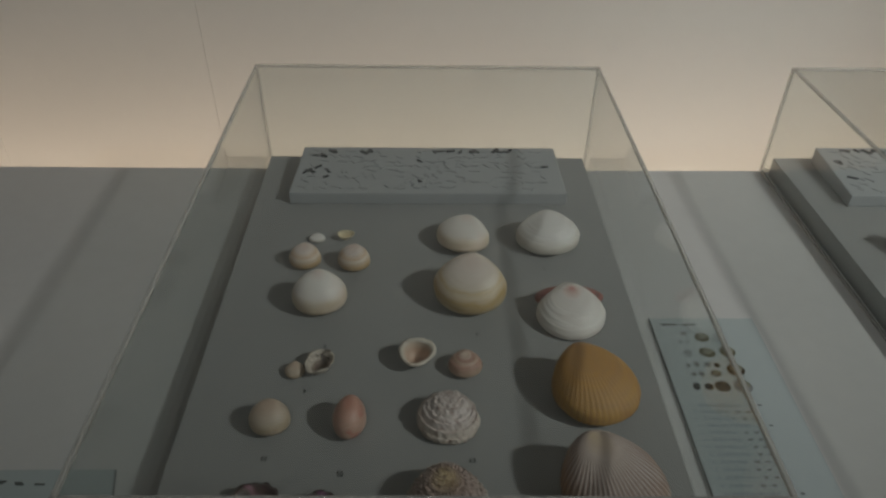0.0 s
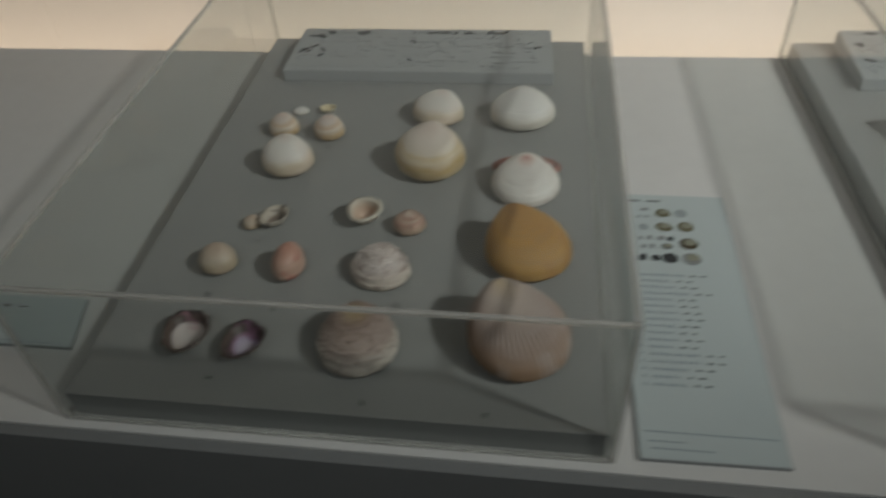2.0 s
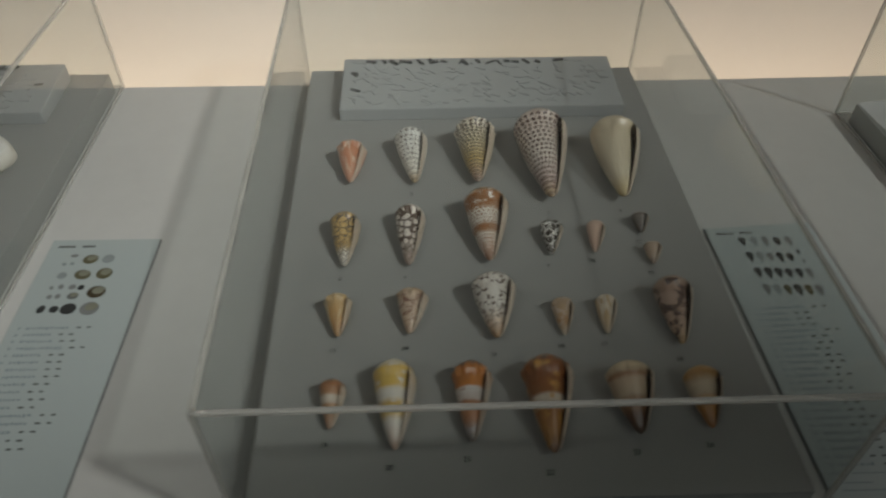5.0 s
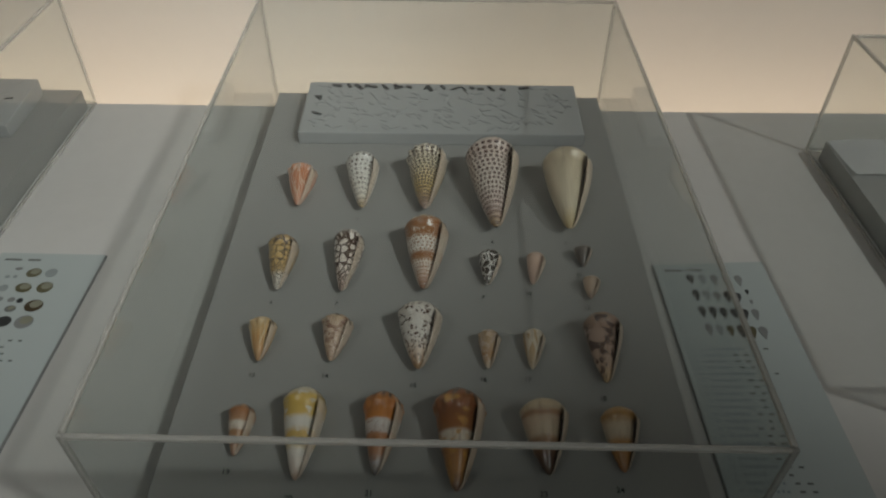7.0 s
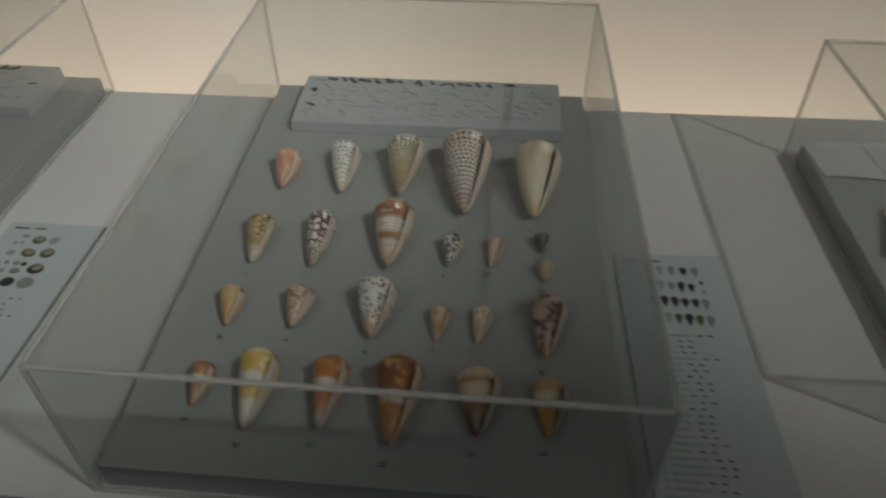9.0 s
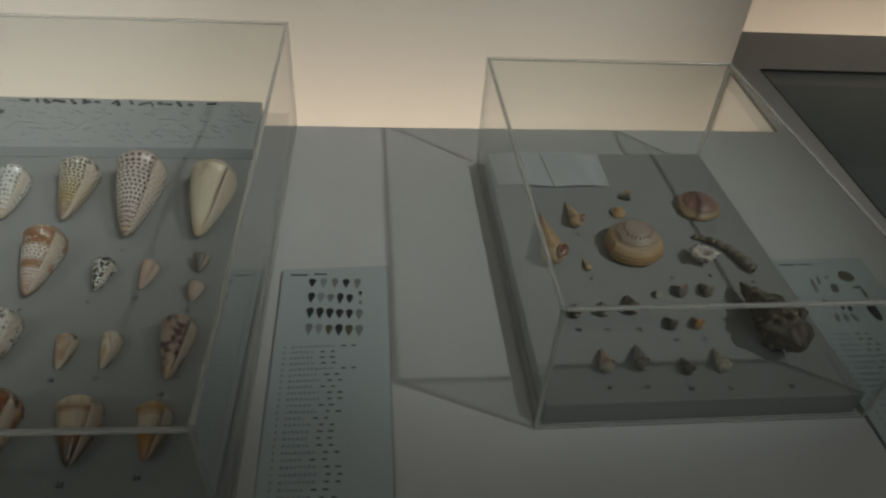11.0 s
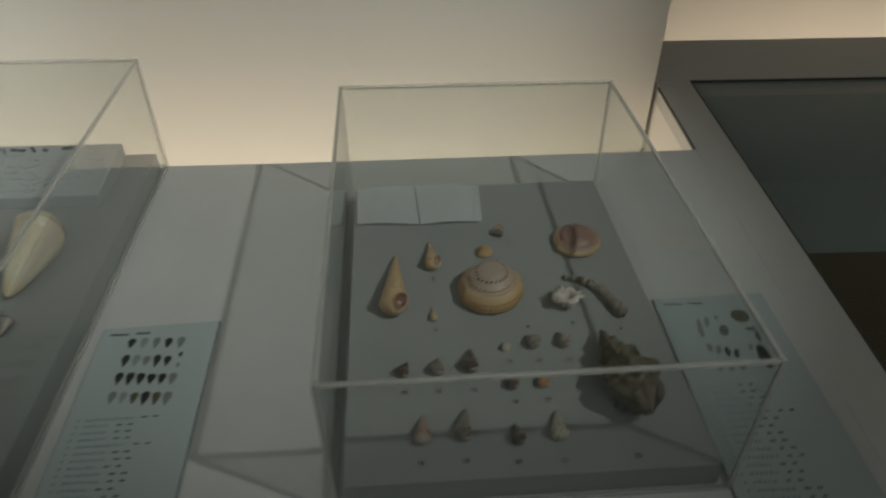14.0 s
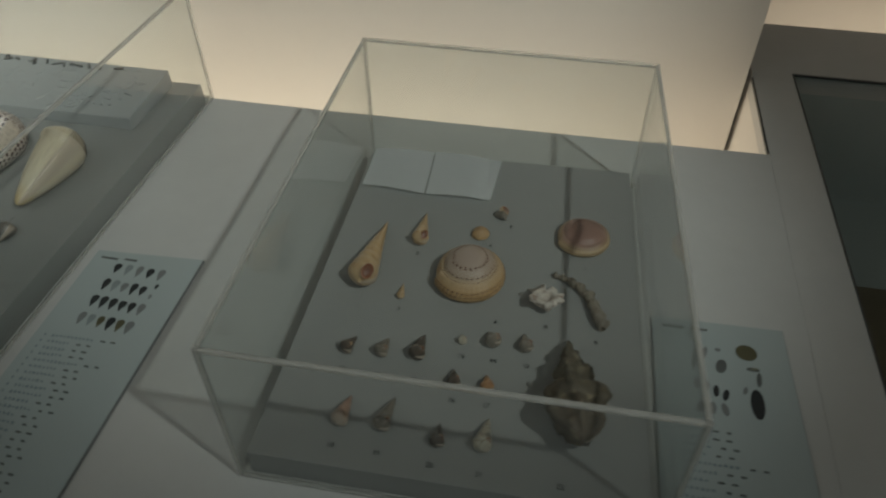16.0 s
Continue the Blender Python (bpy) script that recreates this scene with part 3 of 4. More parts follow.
WHITE, CREAM, PINK, TAN = (0.90, 0.87, 0.82), (0.80, 0.70, 0.54), (0.72, 0.50, 0.44), (0.58, 0.42, 0.24)
m_clam = shell_mat("white_clam", ((0.0, (0.84, 0.72, 0.66)), (0.20, WHITE), (0.40, (0.86, 0.80, 0.74)), (0.47, (0.76, 0.64, 0.48)), (0.55, (0.70, 0.56, 0.38)), (1.0, CREAM)), ((0.80, 0.66, 0.58), 26.0, 0.52, 0.75), ring_dark=0.07)
m_clam_pink = shell_mat("pinkish_clam", ((0.0, (0.82, 0.64, 0.56)), (0.26, (0.82, 0.72, 0.66)), (0.38, (0.70, 0.50, 0.32)), (0.42, (0.78, 0.68, 0.58)), (0.5, (0.60, 0.42, 0.22)), (1.0, (0.60, 0.44, 0.26))), rings=18.0)
m_clam_band = shell_mat("banded_clam", ((0.0, (0.84, 0.70, 0.62)), (0.22, (0.84, 0.74, 0.66)), (0.36, (0.80, 0.70, 0.58)), (0.40, (0.70, 0.54, 0.30)), (0.43, (0.80, 0.68, 0.50)), (0.48, (0.58, 0.40, 0.16)), (0.54, (0.76, 0.64, 0.42)), (0.62, (0.62, 0.46, 0.22)), (1.0, (0.55, 0.40, 0.20))), ((0.62, 0.44, 0.20), 24.0, 0.60, 0.78), rings=22.0, ring_dark=0.10)
m_snow = shell_mat("snow_white_clam", ((0.0, (0.90, 0.88, 0.85)), (0.4, (0.90, 0.88, 0.85)), (0.5, (0.78, 0.74, 0.66)), (1.0, CREAM)), rings=26.0, ring_dark=0.10)
m_eared = shell_mat("white_clam_with_pink_beak", ((0.0, (0.62, 0.24, 0.22)), (0.07, (0.80, 0.62, 0.56)), (0.16, (0.86, 0.82, 0.78)), (0.5, WHITE), (0.56, (0.60, 0.28, 0.24)), (1.0, PINK)), rings=24.0)
m_yellow = shell_mat("small_yellow_valve", ((0.0, (0.62, 0.48, 0.22)), (0.4, (0.80, 0.70, 0.46)), (0.6, (0.80, 0.74, 0.56)), (1.0, CREAM)))
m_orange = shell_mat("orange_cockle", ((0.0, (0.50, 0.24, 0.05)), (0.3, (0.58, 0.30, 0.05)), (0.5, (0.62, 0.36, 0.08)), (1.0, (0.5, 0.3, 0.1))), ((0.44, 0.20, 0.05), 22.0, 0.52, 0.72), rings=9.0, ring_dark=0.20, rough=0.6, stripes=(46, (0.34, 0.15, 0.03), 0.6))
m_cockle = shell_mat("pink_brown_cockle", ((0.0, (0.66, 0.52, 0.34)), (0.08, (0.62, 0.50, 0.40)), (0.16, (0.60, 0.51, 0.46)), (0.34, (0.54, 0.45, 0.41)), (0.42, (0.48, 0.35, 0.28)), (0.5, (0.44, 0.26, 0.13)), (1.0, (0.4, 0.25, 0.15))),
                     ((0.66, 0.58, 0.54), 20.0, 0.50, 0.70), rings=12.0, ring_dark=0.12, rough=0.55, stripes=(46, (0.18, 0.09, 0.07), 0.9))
m_beige = shell_mat("beige_pebble_clam", ((0.0, (0.62, 0.46, 0.36)), (0.4, (0.62, 0.52, 0.41)), (0.5, (0.54, 0.44, 0.30)), (1.0, TAN)), ((0.56, 0.42, 0.32), 30.0, 0.5, 0.8))
m_red = shell_mat("red_streaked_clam", ((0.0, (0.62, 0.26, 0.20)), (0.5, (0.66, 0.42, 0.33)), (1.0, TAN)), ((0.44, 0.06, 0.05), 34.0, 0.54, 0.64), ring_dark=0.2)
m_rough = shell_mat("rough_white_oyster", ((0.0, (0.78, 0.70, 0.66)), (0.38, (0.78, 0.70, 0.67)), (0.5, (0.74, 0.66, 0.58)), (1.0, (0.62, 0.52, 0.42))), ((0.40, 0.29, 0.25), 170.0, 0.54, 0.66), relief=0.8, rough=0.75)
m_spiny = shell_mat("spiny_oyster", ((0.0, (0.66, 0.52, 0.30)), (0.10, (0.58, 0.44, 0.28)), (0.20, (0.44, 0.33, 0.29)), (0.42, (0.50, 0.41, 0.37)), (0.5, (0.72, 0.67, 0.60)), (1.0, TAN)), ((0.20, 0.14, 0.12), 240.0, 0.55, 0.64), relief=0.9, rough=0.8)
m_limpet = shell_mat("pink_limpet", ((0.0, (0.76, 0.64, 0.54)), (0.16, (0.66, 0.50, 0.42)), (0.24, (0.44, 0.22, 0.18)), (0.30, (0.62, 0.46, 0.36)), (0.40, (0.46, 0.25, 0.20)), (0.5, (0.58, 0.42, 0.32)), (1.0, TAN)), rings=20.0, ring_dark=0.2)
m_bowl = shell_mat("pale_open_valve", ((0.0, (0.70, 0.52, 0.42)), (0.35, (0.66, 0.48, 0.36)), (0.5, (0.76, 0.70, 0.60)), (0.75, (0.58, 0.44, 0.34)), (1.0, TAN)))
m_grey_bowl = shell_mat("grey_open_valve", ((0.0, (0.10, 0.08, 0.065)), (0.24, (0.16, 0.12, 0.10)), (0.36, (0.60, 0.54, 0.46)), (0.5, (0.60, 0.55, 0.47)), (1.0, (0.42, 0.35, 0.27))), ((0.10, 0.08, 0.07), 110.0, 0.52, 0.62), rough=0.6)
m_dark_rim = shell_mat("white_valve_with_dark_rim", ((0.0, (0.70, 0.66, 0.63)), (0.36, (0.66, 0.60, 0.58)), (0.40, (0.03, 0.018, 0.024)), (0.515, (0.035, 0.02, 0.024)), (0.56, (0.52, 0.47, 0.42)), (1.0, TAN)), ((0.40, 0.20, 0.26), 60.0, 0.60, 0.75))
m_purple = shell_mat("purple_open_valve", ((0.0, (0.66, 0.62, 0.72)), (0.26, (0.50, 0.43, 0.60)), (0.33, (0.18, 0.07, 0.16)), (0.39, (0.02, 0.012, 0.02)), (0.53, (0.02, 0.012, 0.02)), (0.60, (0.36, 0.31, 0.28)), (1.0, TAN)), ((0.18, 0.06, 0.15), 65.0, 0.55, 0.7))

bivalve("clam_shell", "tiny translucent whitish clam shell on the grey board", m_snow, -0.1953, 1.2332, 0.027, 0.022, 0.009)
open_valve("clam_shell", "tiny yellow open clam valve on the grey board", m_yellow, -0.1496, 1.2370, 0.029, 0.023, 0.010)
bivalve("clam_shell", "small pinkish-white closed clam on the grey board", m_clam_pink, -0.2041, 1.1727, 0.050, 0.043, 0.033, taper=0.14, tilt=8)
bivalve("clam_shell", "small pinkish-white closed clam on the grey board", m_clam_pink, -0.1292, 1.1690, 0.051, 0.044, 0.034, taper=0.14, tilt=8, turn=-6)
bivalve("clam_shell", "round white closed clam with a tan margin", m_clam, -0.1696, 1.0802, 0.080, 0.066, 0.053, taper=0.16, tilt=10, turn=8)
bivalve("clam_shell", "white clam with a brown hinge behind a larger clam", m_clam, 0.0373, 1.2220, 0.088, 0.080, 0.044, tilt=-4, turn=-20)
bivalve("clam_shell", "broad snow-white ringed clam on the grey board", m_snow, 0.1711, 1.2265, 0.103, 0.082, 0.050, rings=9, ringdepth=0.0045, n=96, m=40, tilt=8)
bivalve("clam_shell", "large pale clam with yellow-brown bands at its margin", m_clam_band, 0.0449, 1.0961, 0.107, 0.094, 0.066, rings=4, ringdepth=0.0035, m=30, deep=0.42, tilt=14, turn=-8)
eared = bivalve("clam_shell", "white ringed clam with dark pink ears at the hinge", m_eared, 0.1829, 1.0503, 0.098, 0.094, 0.042, rings=8, ringdepth=0.0055, m=44, ribs=44, ribdepth=0.004, n=120, deep=0.25, tilt=6)
m_hinge = shell_mat("dark_pink_hinge", ((0.0, (0.34, 0.10, 0.09)), (1.0, (0.46, 0.20, 0.17))), ((0.05, 0.03, 0.03), 90.0, 0.55, 0.65))


def hinge(shell, w, d, h, y, z):
    """The coloured ridge that shows behind a clam's beak."""
    bm = bmesh.new()
    bmesh.ops.create_uvsphere(bm, u_segments=24, v_segments=12, radius=0.5, matrix=Matrix.LocRotScale((0, y, z), None, (w, d, h)))
    for v in bm.verts:
        v.co += Vector((0, 0, 1)) * 0.0012 * noise.noise(v.co * 260)
    return smooth(part("hinge", bm, m_hinge, shell, "dark pink hinge ridge"))


hinge(eared, 0.098, 0.032, 0.036, 0.025, 0.018)
hinge([ob for ob in scene.objects if ob.get("label", "").startswith("white clam with a brown hinge")][0], 0.040, 0.016, 0.014, 0.031, 0.026)
bivalve("clam_shell", "small beige pebble-like clam beside an open valve", m_beige, -0.1846, 0.9460, 0.026, 0.026, 0.014)
open_valve("clam_shell", "grey-white open valve with a ragged dark inside", m_grey_bowl, -0.1531, 0.9532, 0.037, 0.044, 0.017, turn=-18, rough=0.06)
open_valve("clam_shell", "pale pink cup-like open valve on the grey board", m_bowl, -0.0288, 0.9683, 0.049, 0.042, 0.026, rough=0.03, wall=0.2, tilt=14)
bivalve("limpet_shell", "pinkish limpet with a pale rounded top", m_limpet, 0.0335, 0.9530, 0.046, 0.042, 0.026, beak=0.1, rings=4, ringdepth=0.02)
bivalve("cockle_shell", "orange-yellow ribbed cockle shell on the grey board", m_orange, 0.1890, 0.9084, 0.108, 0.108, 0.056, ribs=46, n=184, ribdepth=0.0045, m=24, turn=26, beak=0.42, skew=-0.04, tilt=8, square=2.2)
bivalve("clam_shell", "round beige-pink clam on the grey board", m_beige, -0.1997, 0.8616, 0.050, 0.045, 0.036, taper=0.08, beak=0.12)
bivalve("clam_shell", "narrow red-streaked clam standing upright on the board", m_red, -0.1053, 0.8603, 0.040, 0.054, 0.042, taper=0.08, beak=0.12, turn=-6)
bivalve("oyster_shell", "rough frilled white oyster shell on the grey board", m_rough, 0.0107, 0.8650, 0.075, 0.066, 0.034, rough=0.030, rings=7, ringdepth=0.030, n=150, m=48, deep=0.2, taper=0.1, scales=11, scale_size=0.03, turn=-10)
open_valve("clam_shell", "white open valve with a dark toothed rim", m_dark_rim, -0.1929, 0.7401, 0.056, 0.064, 0.020, rough=0.05, turn=10, wall=0.13)
open_valve("clam_shell", "purple-stained open valve with a black rim", m_purple, -0.1220, 0.7332, 0.050, 0.056, 0.019, turn=-6, rough=0.035, wall=0.13)
bivalve("oyster_shell", "spiny grey-brown oyster shell with pale frills", m_spiny, 0.0083, 0.7446, 0.091, 0.092, 0.046, rough=0.022, rings=9, ringdepth=0.014, n=200, m=54, scales=30, scale_size=0.034, taper=0.16, deep=0.2, turn=8)
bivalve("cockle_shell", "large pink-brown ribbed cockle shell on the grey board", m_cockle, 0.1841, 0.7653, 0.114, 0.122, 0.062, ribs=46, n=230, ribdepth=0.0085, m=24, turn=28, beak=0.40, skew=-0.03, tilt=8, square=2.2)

# cone shells: label, skin, broad end, tip, width
DARK = (0.045, 0.032, 0.028)
OR, OW = (0.62, 0.22, 0.10), (0.80, 0.76, 0.70)
cones = [
    ("small orange cone shell streaked with white", cone_mat("orange_streaked_cone", ((0.0, (0.70, 0.42, 0.30)), (0.25, OR), (0.85, (0.58, 0.20, 0.10)), (1.0, (0.45, 0.16, 0.10))), ("net", (0.74, 0.52, 0.40), 20, 3.0, 0.07)), (0.7269, 1.2337), (0.7290, 1.1593), 0.045, 9),
    ("white cone shell with sparse black dots", cone_mat("sparse_dotted_cone", ((0.0, (0.62, 0.62, 0.60)), (0.3, (0.78, 0.78, 0.75)), (0.85, (0.78, 0.74, 0.66)), (1.0, (0.58, 0.42, 0.22))), ("dots", DARK, 18, 13, 0.040)), (0.8154, 1.2605), (0.8248, 1.1559), 0.052, 0),
    ("cream cone shell with rows of dark dashes", cone_mat("dashed_cone", ((0.0, OW), (0.4, (0.78, 0.70, 0.52)), (0.72, (0.70, 0.52, 0.22)), (1.0, (0.62, 0.42, 0.36))), ("dots", DARK, 24, 22, 0.135)), (0.9160, 1.2722), (0.9177, 1.1524), 0.063, 12),
    ("large white cone shell with purple-brown dots", cone_mat("spotted_cone", ((0.0, (0.56, 0.45, 0.40)), (0.25, (0.72, 0.62, 0.56)), (0.6, (0.78, 0.72, 0.65)), (0.85, (0.66, 0.54, 0.50)), (1.0, (0.52, 0.36, 0.18))), ("dots", (0.075, 0.03, 0.035), 26, 22, 0.105)), (1.0136, 1.2739), (1.0210, 1.1117), 0.082, 0),
    ("large plain cream cone shell on the grey board", cone_mat("cream_cone", ((0.0, (0.66, 0.56, 0.40)), (0.3, (0.74, 0.64, 0.47)), (0.8, (0.76, 0.68, 0.52)), (1.0, (0.60, 0.46, 0.22)))), (1.1296, 1.2586), (1.1251, 1.1124), 0.076, 0),
    ("yellow-brown cone shell with a black net pattern", cone_mat("yellow_net_cone", ((0.0, (0.58, 0.38, 0.15)), (0.4, (0.66, 0.46, 0.20)), (0.7, (0.62, 0.42, 0.18)), (0.8, OW), (1.0, (0.66, 0.62, 0.56))), ("net", DARK, 13, 13, 0.075)), (0.7291, 1.0703), (0.7333, 0.9851), 0.043, 0),
    ("white cone shell with a bold black net", cone_mat("black_net_cone", ((0.0, OW), (0.75, (0.80, 0.72, 0.66)), (1.0, (0.66, 0.48, 0.42))), ("net", (0.05, 0.025, 0.02), 12, 11, 0.115)), (0.8180, 1.0830), (0.8173, 0.9856), 0.044, 0),
    ("cone shell with broad brown and white bands", cone_mat("banded_cone", ((0.0, (0.70, 0.60, 0.46)), (0.14, (0.68, 0.52, 0.34)), (0.20, (0.34, 0.14, 0.05)), (0.36, (0.36, 0.15, 0.05)), (0.40, OW), (0.56, OW), (0.60, (0.36, 0.15, 0.06)), (0.66, (0.38, 0.18, 0.08)), (0.70, (0.76, 0.70, 0.64)), (0.90, (0.62, 0.44, 0.36)), (1.0, (0.22, 0.08, 0.05))), ("dots", (0.34, 0.15, 0.06), 24, 24, 0.07), (OW, 9.0, 0.56, 0.62), ticks=14, streaks=0.6), (0.9220, 1.1019), (0.9237, 0.9883), 0.062, 0),
    ("small black cone shell with white blotches", cone_mat("black_blotched_cone", ((0.0, (0.025, 0.022, 0.022)), (1.0, (0.02, 0.018, 0.018))), ("net", (0.80, 0.79, 0.76), 11, 7, 0.07), streaks=0.0), (1.0113, 1.0559), (1.0066, 1.0031), 0.033, 0),
    ("small pale pink cone shell on the grey board", cone_mat("pink_cone", ((0.0, (0.66, 0.48, 0.38)), (1.0, (0.62, 0.44, 0.36)))), (1.0740, 1.0573), (1.0664, 1.0075), 0.027, 0),
    ("tiny dark grey cone shell on the grey board", cone_mat("grey_cone", ((0.0, (0.28, 0.26, 0.24)), (0.5, (0.12, 0.11, 0.105)), (1.0, (0.07, 0.06, 0.06)))), (1.1386, 1.0750), (1.1369, 1.0445), 0.025, 0),
    ("tiny beige cone shell on the grey board", cone_mat("beige_cone", ((0.0, (0.58, 0.46, 0.36)), (0.7, (0.56, 0.42, 0.32)), (1.0, (0.26, 0.20, 0.17)))), (1.1433, 1.0161), (1.1396, 0.9836), 0.024, 0),
    ("small tan-orange cone shell with a pale top", cone_mat("tan_cone", ((0.0, (0.70, 0.54, 0.30)), (0.5, (0.56, 0.31, 0.11)), (1.0, (0.46, 0.24, 0.10))), ("net", (0.70, 0.55, 0.34), 12, 1.2, 0.06), streaks=0.7), (0.7303, 0.9240), (0.7345, 0.8678), 0.034, 8),
    ("small beige cone shell mottled with brown", cone_mat("mottled_cone", ((0.0, (0.60, 0.44, 0.26)), (0.4, (0.62, 0.48, 0.38)), (1.0, (0.56, 0.40, 0.28))), None, ((0.22, 0.10, 0.07), 6.0, 0.50, 0.60), ticks=9), (0.8226, 0.9286), (0.8198, 0.8694), 0.039, 9),
    ("white cone shell finely specked with brown", cone_mat("specked_cone", ((0.0, OW), (0.6, (0.78, 0.74, 0.69)), (0.85, (0.68, 0.50, 0.36)), (1.0, (0.46, 0.26, 0.12))), ("blot", (0.08, 0.04, 0.03), 30, 20, 0.54)), (0.9209, 0.9425), (0.9234, 0.8587), 0.056, 0),
    ("small tan cone shell with a knobbed spire", cone_mat("tan_knobbed_cone", ((0.0, (0.52, 0.38, 0.24)), (0.5, (0.55, 0.38, 0.24)), (0.7, (0.42, 0.22, 0.08)), (1.0, (0.70, 0.60, 0.48))), None, ((0.66, 0.54, 0.46), 5.0, 0.5, 0.6), ticks=7, streaks=0.7), (1.0063, 0.9155), (1.0047, 0.8654), 0.028, 7),
    ("small tan and white striped cone shell", cone_mat("striped_cone", ((0.0, (0.58, 0.42, 0.22)), (0.5, (0.56, 0.38, 0.20)), (1.0, (0.62, 0.50, 0.36))), ("net", (0.72, 0.64, 0.52), 7, 1.5, 0.12), streaks=0.7), (1.0611, 0.9189), (1.0565, 0.8667), 0.028, 0),
    ("brown and purple mottled cone shell", cone_mat("purple_mottled_cone", ((0.0, (0.36, 0.24, 0.16)), (0.4, (0.50, 0.36, 0.30)), (0.8, (0.56, 0.40, 0.30)), (1.0, (0.62, 0.42, 0.20))), None, ((0.07, 0.04, 0.04), 4.2, 0.50, 0.56), streaks=0.6), (1.1422, 0.9367), (1.1401, 0.8467), 0.048, 0),
    ("small orange-brown cone shell with a white band", cone_mat("brown_white_cone", ((0.0, (0.62, 0.36, 0.16)), (0.2, (0.40, 0.16, 0.06)), (0.36, (0.48, 0.26, 0.14)), (0.42, (0.74, 0.68, 0.60)), (0.52, (0.70, 0.60, 0.50)), (0.58, (0.42, 0.22, 0.10)), (1.0, (0.36, 0.22, 0.16))), ticks=8, streaks=0.9), (0.7356, 0.7982), (0.7357, 0.7427), 0.031, 0),
    ("white cone shell with broad yellow bands", cone_mat("yellow_banded_cone", ((0.0, OW), (0.12, (0.78, 0.70, 0.52)), (0.20, (0.72, 0.48, 0.10)), (0.36, (0.74, 0.50, 0.12)), (0.42, OW), (0.50, OW), (0.56, (0.70, 0.46, 0.12)), (0.66, (0.72, 0.52, 0.20)), (0.74, OW), (0.92, (0.74, 0.62, 0.54)), (1.0, (0.52, 0.34, 0.26))), None, (OW, 5.0, 0.55, 0.62)), (0.8027, 0.8150), (0.8060, 0.7153), 0.049, 0),
    ("orange cone shell with a white specked band", cone_mat("orange_banded_cone", ((0.0, (0.42, 0.18, 0.06)), (0.12, (0.52, 0.18, 0.03)), (0.38, (0.56, 0.19, 0.03)), (0.42, (0.72, 0.68, 0.66)), (0.54, (0.66, 0.58, 0.54)), (0.58, (0.50, 0.20, 0.07)), (0.78, (0.44, 0.22, 0.13)), (0.88, (0.40, 0.38, 0.38)), (1.0, (0.06, 0.06, 0.07))), None, ((0.30, 0.09, 0.02), 11.0, 0.58, 0.66), ticks=13, streaks=0.6), (0.8891, 0.8135), (0.8865, 0.7230), 0.044, 10),
    ("dark brown and orange cone shell with a white band", cone_mat("dark_brown_cone", ((0.0, (0.58, 0.38, 0.16)), (0.10, (0.32, 0.10, 0.02)), (0.30, (0.22, 0.06, 0.012)), (0.46, (0.30, 0.10, 0.02)), (0.50, (0.74, 0.66, 0.56)), (0.58, (0.70, 0.60, 0.48)), (0.63, (0.34, 0.14, 0.04)), (0.85, (0.50, 0.24, 0.07)), (1.0, (0.16, 0.10, 0.09))), None, ((0.56, 0.28, 0.06), 4.0, 0.55, 0.60), ticks=12, streaks=0.8), (0.9705, 0.8139), (0.9702, 0.7060), 0.056, 12),
    ("cream cone shell with a brown band and dark tip", cone_mat("cream_dark_tip_cone", ((0.0, (0.74, 0.60, 0.38)), (0.22, (0.70, 0.56, 0.38)), (0.27, (0.38, 0.18, 0.08)), (0.33, (0.66, 0.50, 0.36)), (0.52, (0.72, 0.58, 0.42)), (0.60, (0.36, 0.18, 0.08)), (0.80, (0.09, 0.04, 0.025)), (1.0, (0.05, 0.03, 0.02))), streaks=0.7), (1.0601, 0.8063), (1.0639, 0.7271), 0.053, 0),
    ("orange cone shell with a pale middle", cone_mat("pale_middle_cone", ((0.0, (0.64, 0.44, 0.20)), (0.22, (0.50, 0.26, 0.07)), (0.36, (0.72, 0.60, 0.44)), (0.50, (0.74, 0.62, 0.46)), (0.60, (0.54, 0.26, 0.06)), (1.0, (0.36, 0.15, 0.05))), streaks=0.7), (1.1426, 0.8026), (1.1423, 0.7337), 0.042, 0),
]
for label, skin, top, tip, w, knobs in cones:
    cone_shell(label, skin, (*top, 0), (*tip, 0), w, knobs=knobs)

# shells on the small board
m_terebra = cone_mat("tan_tower", ((0.0, (0.50, 0.32, 0.14)), (0.5, (0.62, 0.42, 0.21)), (1.0, (0.62, 0.44, 0.25))), None, ((0.42, 0.24, 0.10), 6.0, 0.5, 0.66), streaks=0.5)
m_drab = cone_mat("grey_whelk", ((0.0, (0.13, 0.12, 0.10)), (1.0, (0.16, 0.145, 0.125))), None, ((0.36, 0.33, 0.29), 8.0, 0.52, 0.62))
m_dark = cone_mat("dark_whelk", ((0.0, (0.035, 0.032, 0.03)), (1.0, (0.05, 0.045, 0.04))), None, ((0.15, 0.13, 0.11), 8.0, 0.56, 0.64))
m_pinkwhelk = cone_mat("pinkish_whelk", ((0.0, (0.34, 0.19, 0.14)), (0.7, (0.44, 0.27, 0.20)), (1.0, (0.48, 0.42, 0.36))))
m_orangewhelk = cone_mat("orange_whelk", ((0.0, (0.40, 0.20, 0.09)), (1.0, (0.46, 0.24, 0.11))))
m_palewhelk = cone_mat("pale_whelk", ((0.0, (0.42, 0.38, 0.30)), (1.0, (0.58, 0.54, 0.44))), None, ((0.24, 0.21, 0.16), 7.0, 0.52, 0.64))
